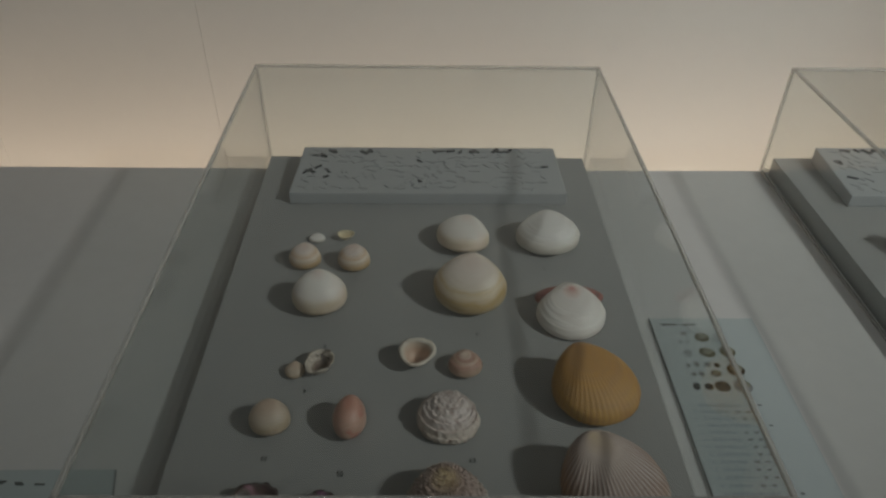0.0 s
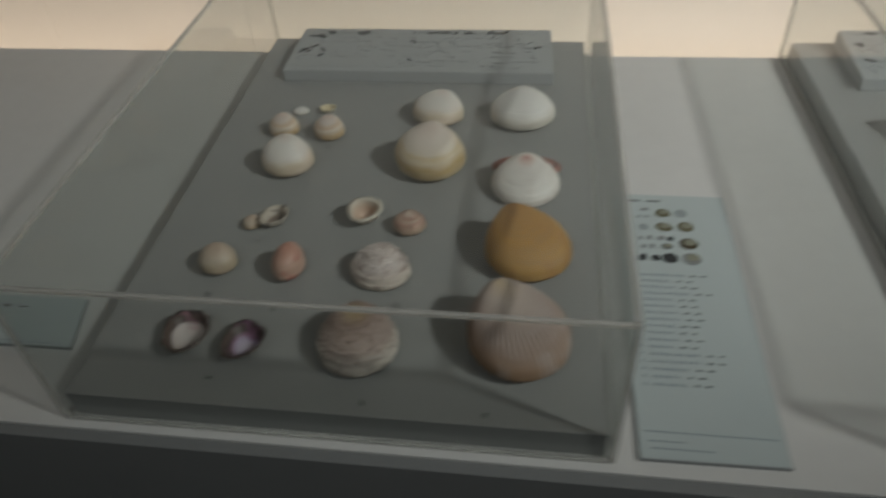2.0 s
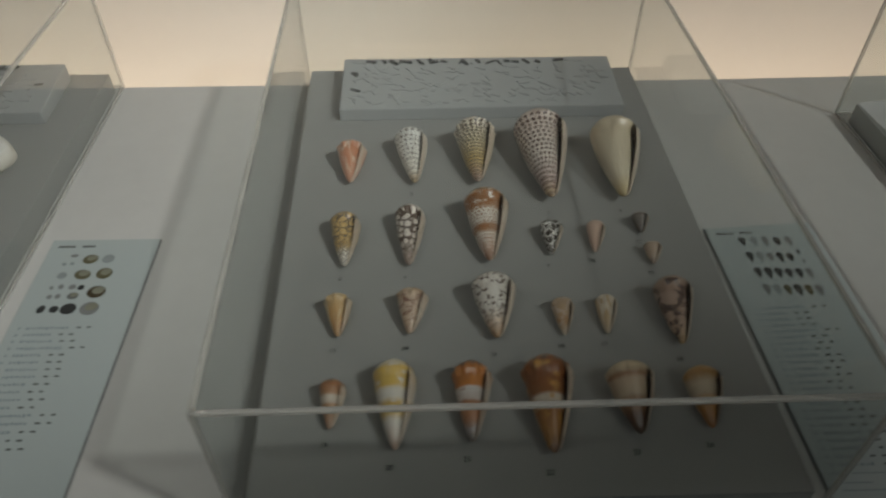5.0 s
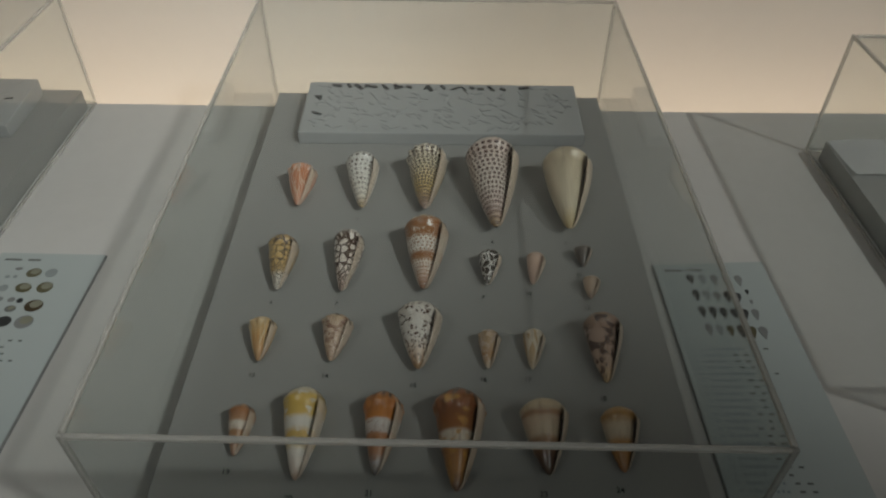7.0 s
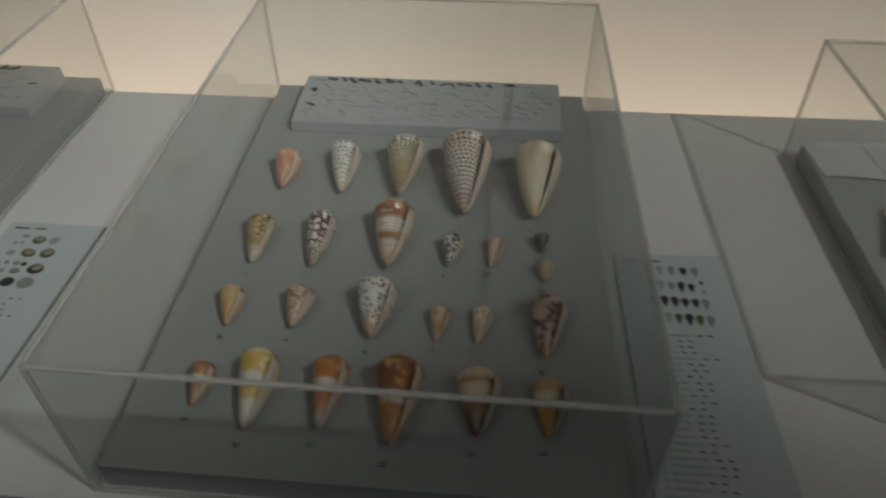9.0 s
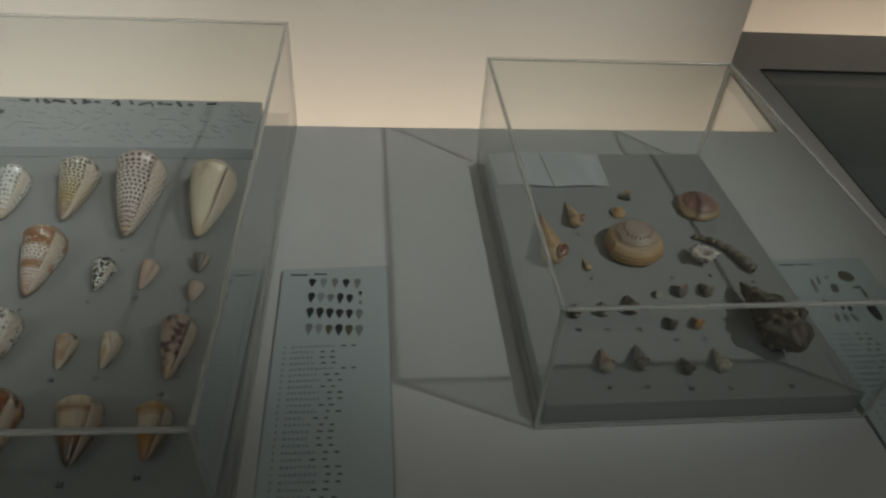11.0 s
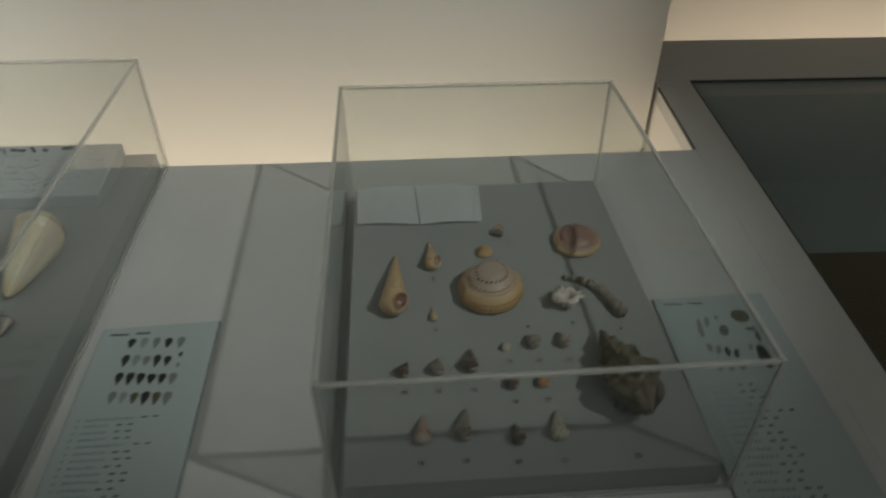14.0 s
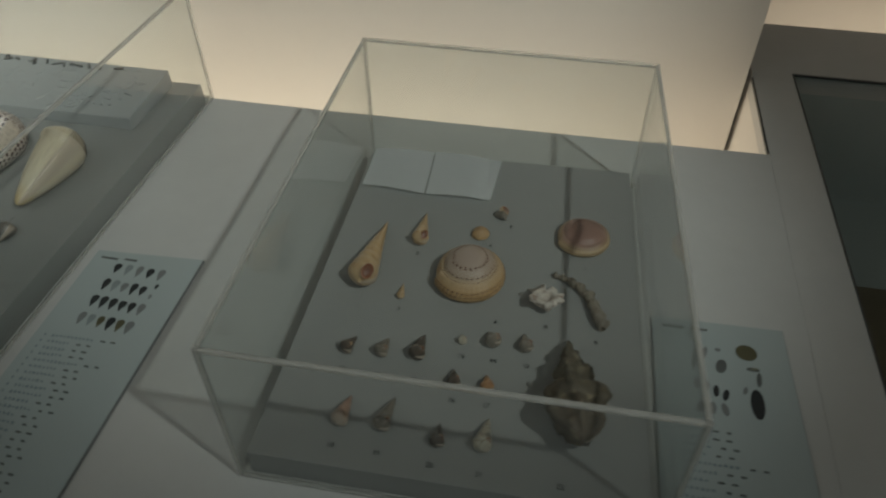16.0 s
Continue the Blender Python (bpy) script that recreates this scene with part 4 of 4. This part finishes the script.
m_conch = cone_mat("dark_conch", ((0.0, (0.065, 0.062, 0.046)), (0.5, (0.095, 0.087, 0.060)), (1.0, (0.08, 0.068, 0.052))), None, ((0.32, 0.27, 0.18), 9.0, 0.56, 0.66), rough=0.8)

spiral_shell("tower_shell", "long tan tower shell with a dark mouth", m_terebra, (1.6606, 1.1946, 0), (1.6604, 1.0537, 0), 0.046, 10, 0.26, mouth_at=0.44)
spiral_shell("tower_shell", "short tan tower shell with a dark mouth", m_terebra, (1.7101, 1.2265, 0), (1.7159, 1.1527, 0), 0.028, 6, 0.26, mouth_at=0.41)
spiral_shell("tower_shell", "tiny thin tower shell on the grey board", m_terebra, (1.7114, 1.0843, 0), (1.7142, 1.0540, 0), 0.0125, 6, 0.0)
whelks = [
    ("small dark whelk shell", m_dark, (1.6785, 0.9845), (1.6708, 0.9558), 0.020), ("small grey whelk shell", m_drab, (1.7178, 0.9899), (1.7134, 0.9581), 0.021),
    ("small blackish whelk shell", m_dark, (1.7588, 1.0034), (1.7558, 0.9605), 0.024), ("tiny white whelk shell", m_palewhelk, (1.8029, 1.0139), (1.8054, 0.9976), 0.013),
    ("small grey whelk shell", m_drab, (1.8334, 1.0242), (1.8434, 0.9999), 0.022), ("small grey whelk shell", m_drab, (1.8763, 1.0295), (1.8814, 0.9991), 0.020),
    ("small dark whelk shell", m_dark, (1.8024, 0.9599), (1.8073, 0.9333), 0.018), ("small orange-brown whelk shell", m_orangewhelk, (1.8416, 0.9592), (1.8454, 0.9347), 0.018),
    ("pinkish pointed whelk shell", m_pinkwhelk, (1.6980, 0.9004), (1.6949, 0.8559), 0.023), ("grey pointed whelk shell with a white mouth", m_drab, (1.7468, 0.9071), (1.7408, 0.8584), 0.024),
    ("small dark pointed whelk shell", m_dark, (1.8024, 0.8849), (1.8044, 0.8529), 0.020), ("pale mottled whelk shell", m_palewhelk, (1.8537, 0.9009), (1.8510, 0.8555), 0.024)]
for label, skin, top, tip, w in whelks:
    spiral_shell("whelk_shell", label + " on the grey board", skin, (*top, 0), (*tip, 0), w, 5, 0.18, 7, 0.08, belly=0.15)
spiral_shell("conch_shell", "large rough dark conch shell with blunt horns", m_conch, (1.928, 1.016, 0), (1.952, 0.862, 0), 0.062, 5, 0.0, 5, 0.36, 0.06, peak=0.66)


def sundial(label, material, x, y, w, h, tilt=0.0):
    """A low spiral shell: a domed spire set into a bulging last whorl, with a step where the last whorl ends."""
    outline = ((0.0, 1.0), (0.30, 0.955), (0.53, 0.85), (0.70, 0.69), (0.745, 0.615), (0.84, 0.565), (0.93, 0.46), (0.99, 0.32), (1.0, 0.20), (0.96, 0.08), (0.86, 0.0), (0.01, 0.0))
    n, m = 110, 44
    rows = []
    for i in range(m + 1):
        s = i / m * (len(outline) - 1)
        k = min(int(s), len(outline) - 2)
        f = s - k
        f = f * f * (3 - 2 * f) * 0.3 + f * 0.7
        r0 = outline[k][0] + (outline[k + 1][0] - outline[k][0]) * f
        z0 = outline[k][1] + (outline[k + 1][1] - outline[k][1]) * f
        ring = []
        for j in range(n):
            a = 2 * math.pi * j / n
            turn = a / (2 * math.pi)
            r = w / 2 * r0 * (0.93 + 0.11 * (0.5 + (turn - 0.5) * min(1.0, max(0.0, r0 - 0.62) * 5)))
            groove = math.sin(2 * math.pi * (r0 * 5.0 - turn))
            z = h * z0 + h * 0.011 * groove * min(1.0, r0 * 2.0) * (z0 > 0.3)
            bead = 1 + 0.016 * math.cos(40 * a) * (z0 > 0.1) * (r0 > 0.5)
            ring.append(Vector((r * bead * math.sin(a - 2.0), r * bead * math.cos(a - 2.0), max(0.0, z))))
        rows.append(ring)
    bm = sheet(rows, lambda i, j: (j / n, i / m), True)
    bmesh.ops.recalc_face_normals(bm, faces=bm.faces[:])
    ob = smooth(part("sundial_shell", bm, material))
    m4 = pose(x, y, 0, tilt, 0, 0)
    low = min((m4 @ v.co).z for v in ob.data.vertices)
    ob.matrix_world = Matrix.Translation((0, 0, BED - low + 0.0002)) @ m4
    return tagged(ob, label, "shell", "spiral shells on the small board")


def sundial_mat(name, stops, bands, colour):
    n = Nodes(name, 0.4)
    sep = n.put("ShaderNodeSeparateXYZ", Vector=n.coords("UV"))
    u = sep.outputs[0]
    v = n.math("SUBTRACT", sep.outputs[1], n.math("MULTIPLY", u, 0.02))
    col = n.ramp(v, stops)
    for at, count in bands:
        near = n.math("LESS_THAN", n.math("ABSOLUTE", n.math("SUBTRACT", v, at)), 0.015)
        tick = n.math("LESS_THAN", n.math("FRACT", n.math("MULTIPLY", u, count)), 0.5)
        col = n.mix(n.math("MULTIPLY", near, tick), col, colour)
    col = n.mix(n.math("MULTIPLY", n.noise(150.0, 3.0), 0.35), col, (0.36, 0.24, 0.16))
    n.bump(n.noise(14.0, 3.0, n.put("ShaderNodeCombineXYZ", X=n.math("MULTIPLY", u, 0.2), Y=n.math("MULTIPLY", v, 4.0)).outputs[0]), 0.3, 0.0015)
    return n.colour(col)


sundial("large tan sundial shell with rows of brown dots", sundial_mat("tan_sundial", ((0.0, (0.42, 0.33, 0.29)), (0.22, (0.46, 0.36, 0.29)), (0.34, (0.56, 0.42, 0.27)), (0.60, (0.54, 0.34, 0.15)), (1.0, (0.50, 0.32, 0.15))),
        ((0.15, 22), (0.26, 30), (0.37, 38), (0.58, 44), (0.66, 46)), (0.10, 0.035, 0.02)), 1.794, 1.109, 0.093, 0.047, 0)
sundial("pink-brown sundial shell with a tan base", sundial_mat("pink_sundial", ((0.0, (0.26, 0.15, 0.13)), (0.24, (0.30, 0.17, 0.145)), (0.42, (0.33, 0.20, 0.16)), (0.50, (0.50, 0.36, 0.22)), (0.6, (0.56, 0.41, 0.24)), (1.0, (0.5, 0.36, 0.2))),
        ((0.14, 1), (0.26, 1), (0.38, 1), (0.50, 40), (0.62, 44)), (0.13, 0.05, 0.035)), 1.934, 1.215, 0.074, 0.026, 0)
sundial("tiny orange sundial shell on the grey board", sundial_mat("orange_sundial", ((0.0, (0.42, 0.26, 0.13)), (0.6, (0.58, 0.38, 0.18)), (1.0, (0.5, 0.33, 0.16))), ((0.5, 24),), (0.2, 0.08, 0.03)), 1.7935, 1.1977, 0.025, 0.013)
spiral_shell("snail_shell", "tiny grey snail shell on the grey board", m_drab, (1.8033, 1.2433, 0), (1.8258, 1.2383, 0), 0.018, 3, 0.4, belly=0.3)
open_valve("barnacle_shell", "white irregular broken shell on the grey board", shell_mat("white_broken", ((0.0, (0.40, 0.31, 0.26)), (0.4, (0.72, 0.66, 0.60)), (1.0, (0.60, 0.52, 0.46))), ((0.30, 0.20, 0.15), 120.0, 0.55, 0.65), rough=0.7),
           1.8970, 1.0810, 0.038, 0.034, 0.020, rough=0.17, wall=0.45)["group"] = "spiral shells on the small board"


m_worm = cone_mat("worm_tube", ((0.0, (0.16, 0.145, 0.115)), (0.6, (0.22, 0.195, 0.155)), (1.0, (0.18, 0.16, 0.13))), None, ((0.34, 0.30, 0.24), 6.0, 0.5, 0.7), rough=0.7)


def worm_shell():
    """A loose crooked tube that widens towards its mouth."""
    bm = bmesh.new()
    knots = [Vector((1.9001, 1.1371)), Vector((1.9156, 1.1311)), Vector((1.9332, 1.1212)), Vector((1.9491, 1.1033)), Vector((1.9580, 1.0813)), Vector((1.9682, 1.0532))]
    rows = []
    for i in range(61):
        s = i / 60 * (len(knots) - 1)
        k = min(int(s), len(knots) - 2)
        p = knots[k].lerp(knots[k + 1], s - k)
        p += Vector((noise.noise(Vector((i * 0.35, 0, 3))), noise.noise(Vector((0, i * 0.35, 7))))) * 0.003
        r = (0.0034 + 0.0048 * i / 60) * (1 + 0.16 * math.sin(i * 0.75) + 0.16 * noise.noise(Vector((i * 0.4, 5, 1)))) * (0.45 if i in (0, 60) else 1)
        way = (knots[k + 1] - knots[k]).normalized()
        rows.append([Vector((p.x - way.y * r * math.cos(t), p.y + way.x * r * math.cos(t), BED + r + r * math.sin(t))) for t in [2 * math.pi * q / 14 for q in range(14)]])
    sheet(rows, lambda i, j: (j / 14, i / 60), True, bm)
    bmesh.ops.recalc_face_normals(bm, faces=bm.faces[:])
    return tagged(smooth(part("worm_shell", bm, m_worm)), "crooked grey-brown worm shell on the grey board", "shell", "spiral shells on the small board")


worm_shell()


# ---- open booklet at the back of the small board ----
def page(parent, corners, seed):
    n, m = 14, 10
    rows = []
    a, b, c, d = (Vector(q) for q in corners)
    for i in range(n + 1):
        row = []
        for j in range(m + 1):
            p = a.lerp(b, i / n).lerp(d.lerp(c, i / n), j / m)
            lift = 0.0012 + 0.0045 * (1 - j / m) ** 2 + 0.003 * math.sin(math.pi * i / n) ** 2 + 0.0012 * noise.noise(Vector((i * 0.3, j * 0.25, seed)))
            row.append(Vector((p.x, p.y, BED + lift)))
        rows.append(row)
    bm = sheet(rows, lambda i, j: (i / n, j / m))
    bmesh.ops.solidify(bm, geom=bm.faces[:], thickness=0.0006)
    return part("page", bm, M_PAPER, parent)


booklet = tagged(empty("open_booklet"), "open white paper booklet lying on the small board", "booklet")
page(booklet, ((1.5996, 1.2703), (1.6969, 1.2661), (1.6882, 1.3791), (1.5928, 1.3708)), 1.5)
page(booklet, ((1.6989, 1.2661), (1.7955, 1.2699), (1.7974, 1.3756), (1.6902, 1.3801)), 4.5)


# ---- caption cards on the counter ----
def flat(w, h):
    bm = bmesh.new()
    bmesh.ops.create_cube(bm, size=1, matrix=Matrix.Diagonal((w, h, 0.0004, 1)))
    return bm


def oval(w, h, lean=0.0, pointed=False):
    bm = bmesh.new()
    ring = []
    for q in range(14):
        a = 2 * math.pi * q / 14
        x, y = w / 2 * math.sin(a), h / 2 * math.cos(a)
        if pointed:
            x *= 0.62 + 0.50 * (y / (h / 2))
        ring.append((x * math.cos(lean) - y * math.sin(lean), x * math.sin(lean) + y * math.cos(lean)))
    low = [bm.verts.new((x, y, -0.0002)) for x, y in ring]
    high = [bm.verts.new((x, y, 0.0002)) for x, y in ring]
    bm.faces.new(high[::-1])
    for q in range(14):
        bm.faces.new((low[q], low[(q + 1) % 14], high[(q + 1) % 14], high[q]))
    bmesh.ops.recalc_face_normals(bm, faces=bm.faces[:])
    return bm


def caption(label, foot, pictures, lines, seed, first=0.62):
    """A caption card: a pale printed face on a darker board, small pictures, and lines that cannot be read as bars."""
    base = tagged(empty("caption_card"), label, "caption card", "caption cards")
    part("backing_board", prism(foot, TOP, TOP + 0.004), M_CARD_SIDE, base, "grey backing board")
    face = [(x + dx, y + dy) for (x, y), (dx, dy) in zip(foot, ((0.001, 0.001), (-0.001, 0.001), (-0.001, -0.001), (0.001, -0.001)))]
    part("printed_face", prism(face, TOP + 0.0042, TOP + 0.0052), M_CARD, base)
    fl, fr, br, bl = (Vector(p) for p in foot)
    z = TOP + 0.0056

    def at(u, v):
        p = fl.lerp(fr, u).lerp(bl.lerp(br, u), v)
        return Matrix.Translation((p.x, p.y, z))

    rng = random.Random(seed)
    for u, v, w, h, kind, skin in pictures:
        ob = part("printed_picture", oval(w, h, rng.uniform(-0.3, 0.3) if kind == "oval" else 0.0, kind == "cone"), skin, base)
        ob.matrix_world = at(u, v)
        if kind == "oval" and w >= 0.014 and skin is not M_FAINT:
            inner = part("printed_picture", oval(w * 0.66, h * 0.60, 0.2), M_PALEPRINT, base)
            inner.matrix_world = Matrix.Translation((w * 0.08, h * 0.12, 0.0004)) @ at(u, v)
    width = (fr - fl).length
    bars, pale = bmesh.new(), bmesh.new()
    for k in range(lines):
        v = first - 0.55 * k / max(lines, 22)
        u = 0.10
        bmesh.ops.create_cube(pale, size=1, matrix=at(u, v) @ Matrix.Diagonal((0.016 * width, 0.0034, 0.0004, 1)))
        u = 0.16
        for word in range(rng.choice((5, 6, 6, 7, 8, 8, 11))):
            w = rng.uniform(0.014, 0.024)
            bmesh.ops.create_cube(pale, size=1, matrix=at(u + w / 2, v + rng.uniform(-0.001, 0.001)) @ Matrix.Diagonal((w * width, rng.uniform(0.0024, 0.0042), 0.0004, 1)))
            u += w + 0.015
        u += 0.05
        for word in range(2):
            bmesh.ops.create_cube(bars, size=1, matrix=at(u + 0.02, v) @ Matrix.Diagonal((rng.uniform(0.028, 0.044) * width, 0.0024, 0.0004, 1)))
            u += 0.085
    for u, v, w in ((0.16, 0.965, 0.16), (0.36, 0.965, 0.12)):
        bmesh.ops.create_cube(bars, size=1, matrix=at(u, v) @ Matrix.Diagonal((w * width, 0.0036, 0.0004, 1)))
    for u, v, w in ((0.5, 0.075, 0.9), (0.2, 0.05, 0.24), (0.3, 0.03, 0.42)):
        bmesh.ops.create_cube(pale, size=1, matrix=at(u, v) @ Matrix.Diagonal((w * width, 0.0012, 0.0004, 1)))
    tagged(part("caption_text", pale, M_INK_PALE, base, "small pale printed lines"), kind="stuff")
    tagged(part("caption_print", bars, M_GREYPRINT, base, "small dark printed words"), kind="stuff")
    return base


O, K, G, I, P, B = M_OLIVE, M_CARD_SIDE, M_GREYPRINT, M_INK, M_FAINT, M_BROWNPRINT
clam_pics = [(0.27, 0.922, .011, .006, "oval", K), (0.43, 0.905, .021, .018, "oval", O), (0.59, 0.906, .017, .017, "oval", P), (0.28, 0.886, .006, .006, "oval", P), (0.21, 0.884, .007, .006, "oval", P),
             (0.24, 0.833, .013, .013, "oval", P), (0.42, 0.836, .023, .018, "oval", O), (0.61, 0.840, .022, .021, "oval", O),
             (0.20, 0.780, .005, .007, "oval", K), (0.28, 0.784, .007, .009, "oval", K), (0.38, 0.783, .010, .009, "oval", K), (0.46, 0.780, .009, .009, "oval", I), (0.61, 0.760, .025, .022, "oval", B),
             (0.22, 0.742, .007, .008, "oval", K), (0.29, 0.744, .007, .009, "oval", K), (0.42, 0.745, .015, .012, "oval", G),
             (0.20, 0.692, .010, .014, "oval", I), (0.31, 0.691, .012, .012, "oval", I), (0.43, 0.692, .021, .019, "dark", I), (0.61, 0.692, .025, .023, "oval", K)]
cone_pics = []
rr = random.Random(3)
for row, (v, count) in enumerate(((0.922, 5), (0.848, 5), (0.776, 6), (0.702, 6))):
    for k in range(count):
        skin = rr.choice((I, I, K) if row < 3 else (I, K, O))
        cone_pics.append((0.29 + (0.105 if count == 5 and row == 0 else 0.088) * k, v - 0.003 * k, rr.uniform(.0125, .0155), rr.uniform(.018, .023), "cone", P if k == 1 and row != 2 else skin))
cone_pics += [(0.74, 0.859, .007, .010, "cone", I), (0.74, 0.815, .006, .009, "cone", K)]
spiral_pics = [(0.30, 0.849, .007, .037, "oval", K), (0.38, 0.876, .006, .021, "oval", K), (0.48, 0.893, .007, .006, "oval", K), (0.49, 0.833, .013, .022, "oval", G), (0.69, 0.894, .026, .025, "dark", O),
               (0.72, 0.835, .016, .006, "oval", G), (0.75, 0.800, .006, .022, "oval", G), (0.64, 0.757, .005, .012, "oval", K), (0.71, 0.715, .016, .043, "dark", I)]
spiral_pics += [(0.30 + 0.066 * k, 0.763 - 0.010 * k, .007, .017, "oval", (K, K, I, I)[k]) for k in range(4)]
spiral_pics += [(0.31 + 0.085 * k, 0.684, .008, .018, "oval", K) for k in range(3)]

caption("pale blue caption card with clam pictures beside an acrylic cover", ((0.316, 0.654), (0.466, 0.656), (0.463, 1.089), (0.310, 1.089)), clam_pics, 17, 5, 0.618)
caption("pale blue caption card with cone shell pictures and text", ((1.266, 0.668), (1.424, 0.668), (1.412, 1.104), (1.253, 1.093)), cone_pics, 24, 6, 0.626)
caption("pale blue caption card with spiral shell pictures and text", ((2.046, 0.698), (2.214, 0.700), (2.198, 1.131), (2.034, 1.124)), spiral_pics, 22, 7, 0.609)
caption("pale blue caption card with rows of dark text", ((-0.640, 0.741), (-0.360, 0.743), (-0.380, 0.825), (-0.646, 0.823)), [], 3, 8, 0.80)


# ---- numbers beside the shells ----
def numeral(text, x, y, parent, size=0.0088):
    data = bpy.data.curves.new("number", "FONT")
    data.body, data.size, data.align_x, data.align_y, data.extrude = text, size, "CENTER", "CENTER", 0.00015
    data.offset = 0.0001
    tmp = new("number_curve", data)
    me = bpy.data.meshes.new_from_object(tmp.evaluated_get(bpy.context.evaluated_depsgraph_get()))
    bpy.data.objects.remove(tmp)
    me.materials.append(M_INK)
    ob = new("number", me)
    ob.matrix_world = pose(x, y, BED + 0.0006)
    ob.parent = parent
    ob["label"] = "small black number"
    return ob


for k, (label, skin, top, tip, w, knobs) in enumerate(cones):
    lift = 0.016 if w > 0.03 else 0.012
    numeral(str(k + 1), tip[0], tip[1] - lift, board_b)
for text, x, y in (("1", -0.1713, 1.2161), ("2", -0.1258, 1.1368), ("3", -0.1534, 0.9947), ("5", 0.1607, 1.1611), ("6", 0.0521, 1.0189), ("7", -0.1684, 0.9145), ("10", 0.0091, 0.9060),
                   ("11", -0.1995, 0.8149), ("12", -0.1112, 0.7953), ("13", 0.0380, 0.8131), ("14", -0.1523, 0.6900), ("15", 0.0265, 0.6719), ("17", 0.1572, 0.6679), ("8", 0.1845, 0.9925)):
    numeral(text, x, y, board_a)
for text, x, y in (("1", 1.6640, 1.0334), ("2", 1.7152, 1.1427), ("3", 1.7156, 1.0398), ("4", 1.8104, 1.1778), ("5", 1.8334, 1.2225), ("6", 1.8390, 1.0424), ("7", 1.9410, 1.1571), ("8", 1.9002, 1.0468), ("9", 1.9619, 1.0330),
                   ("10", 1.6743, 0.9363), ("11", 1.7159, 0.9366), ("12", 1.7595, 0.9370), ("13", 1.8069, 0.9813), ("14", 1.8450, 0.9816), ("15", 1.8840, 0.9819), ("16", 1.8077, 0.9179), ("17", 1.8470, 0.9183),
                   ("18", 1.6932, 0.8361), ("19", 1.7434, 0.8367), ("20", 1.8018, 0.8342), ("21", 1.8538, 0.8338), ("22", 1.9364, 0.8369)):
    numeral(text, x, y, board_c)
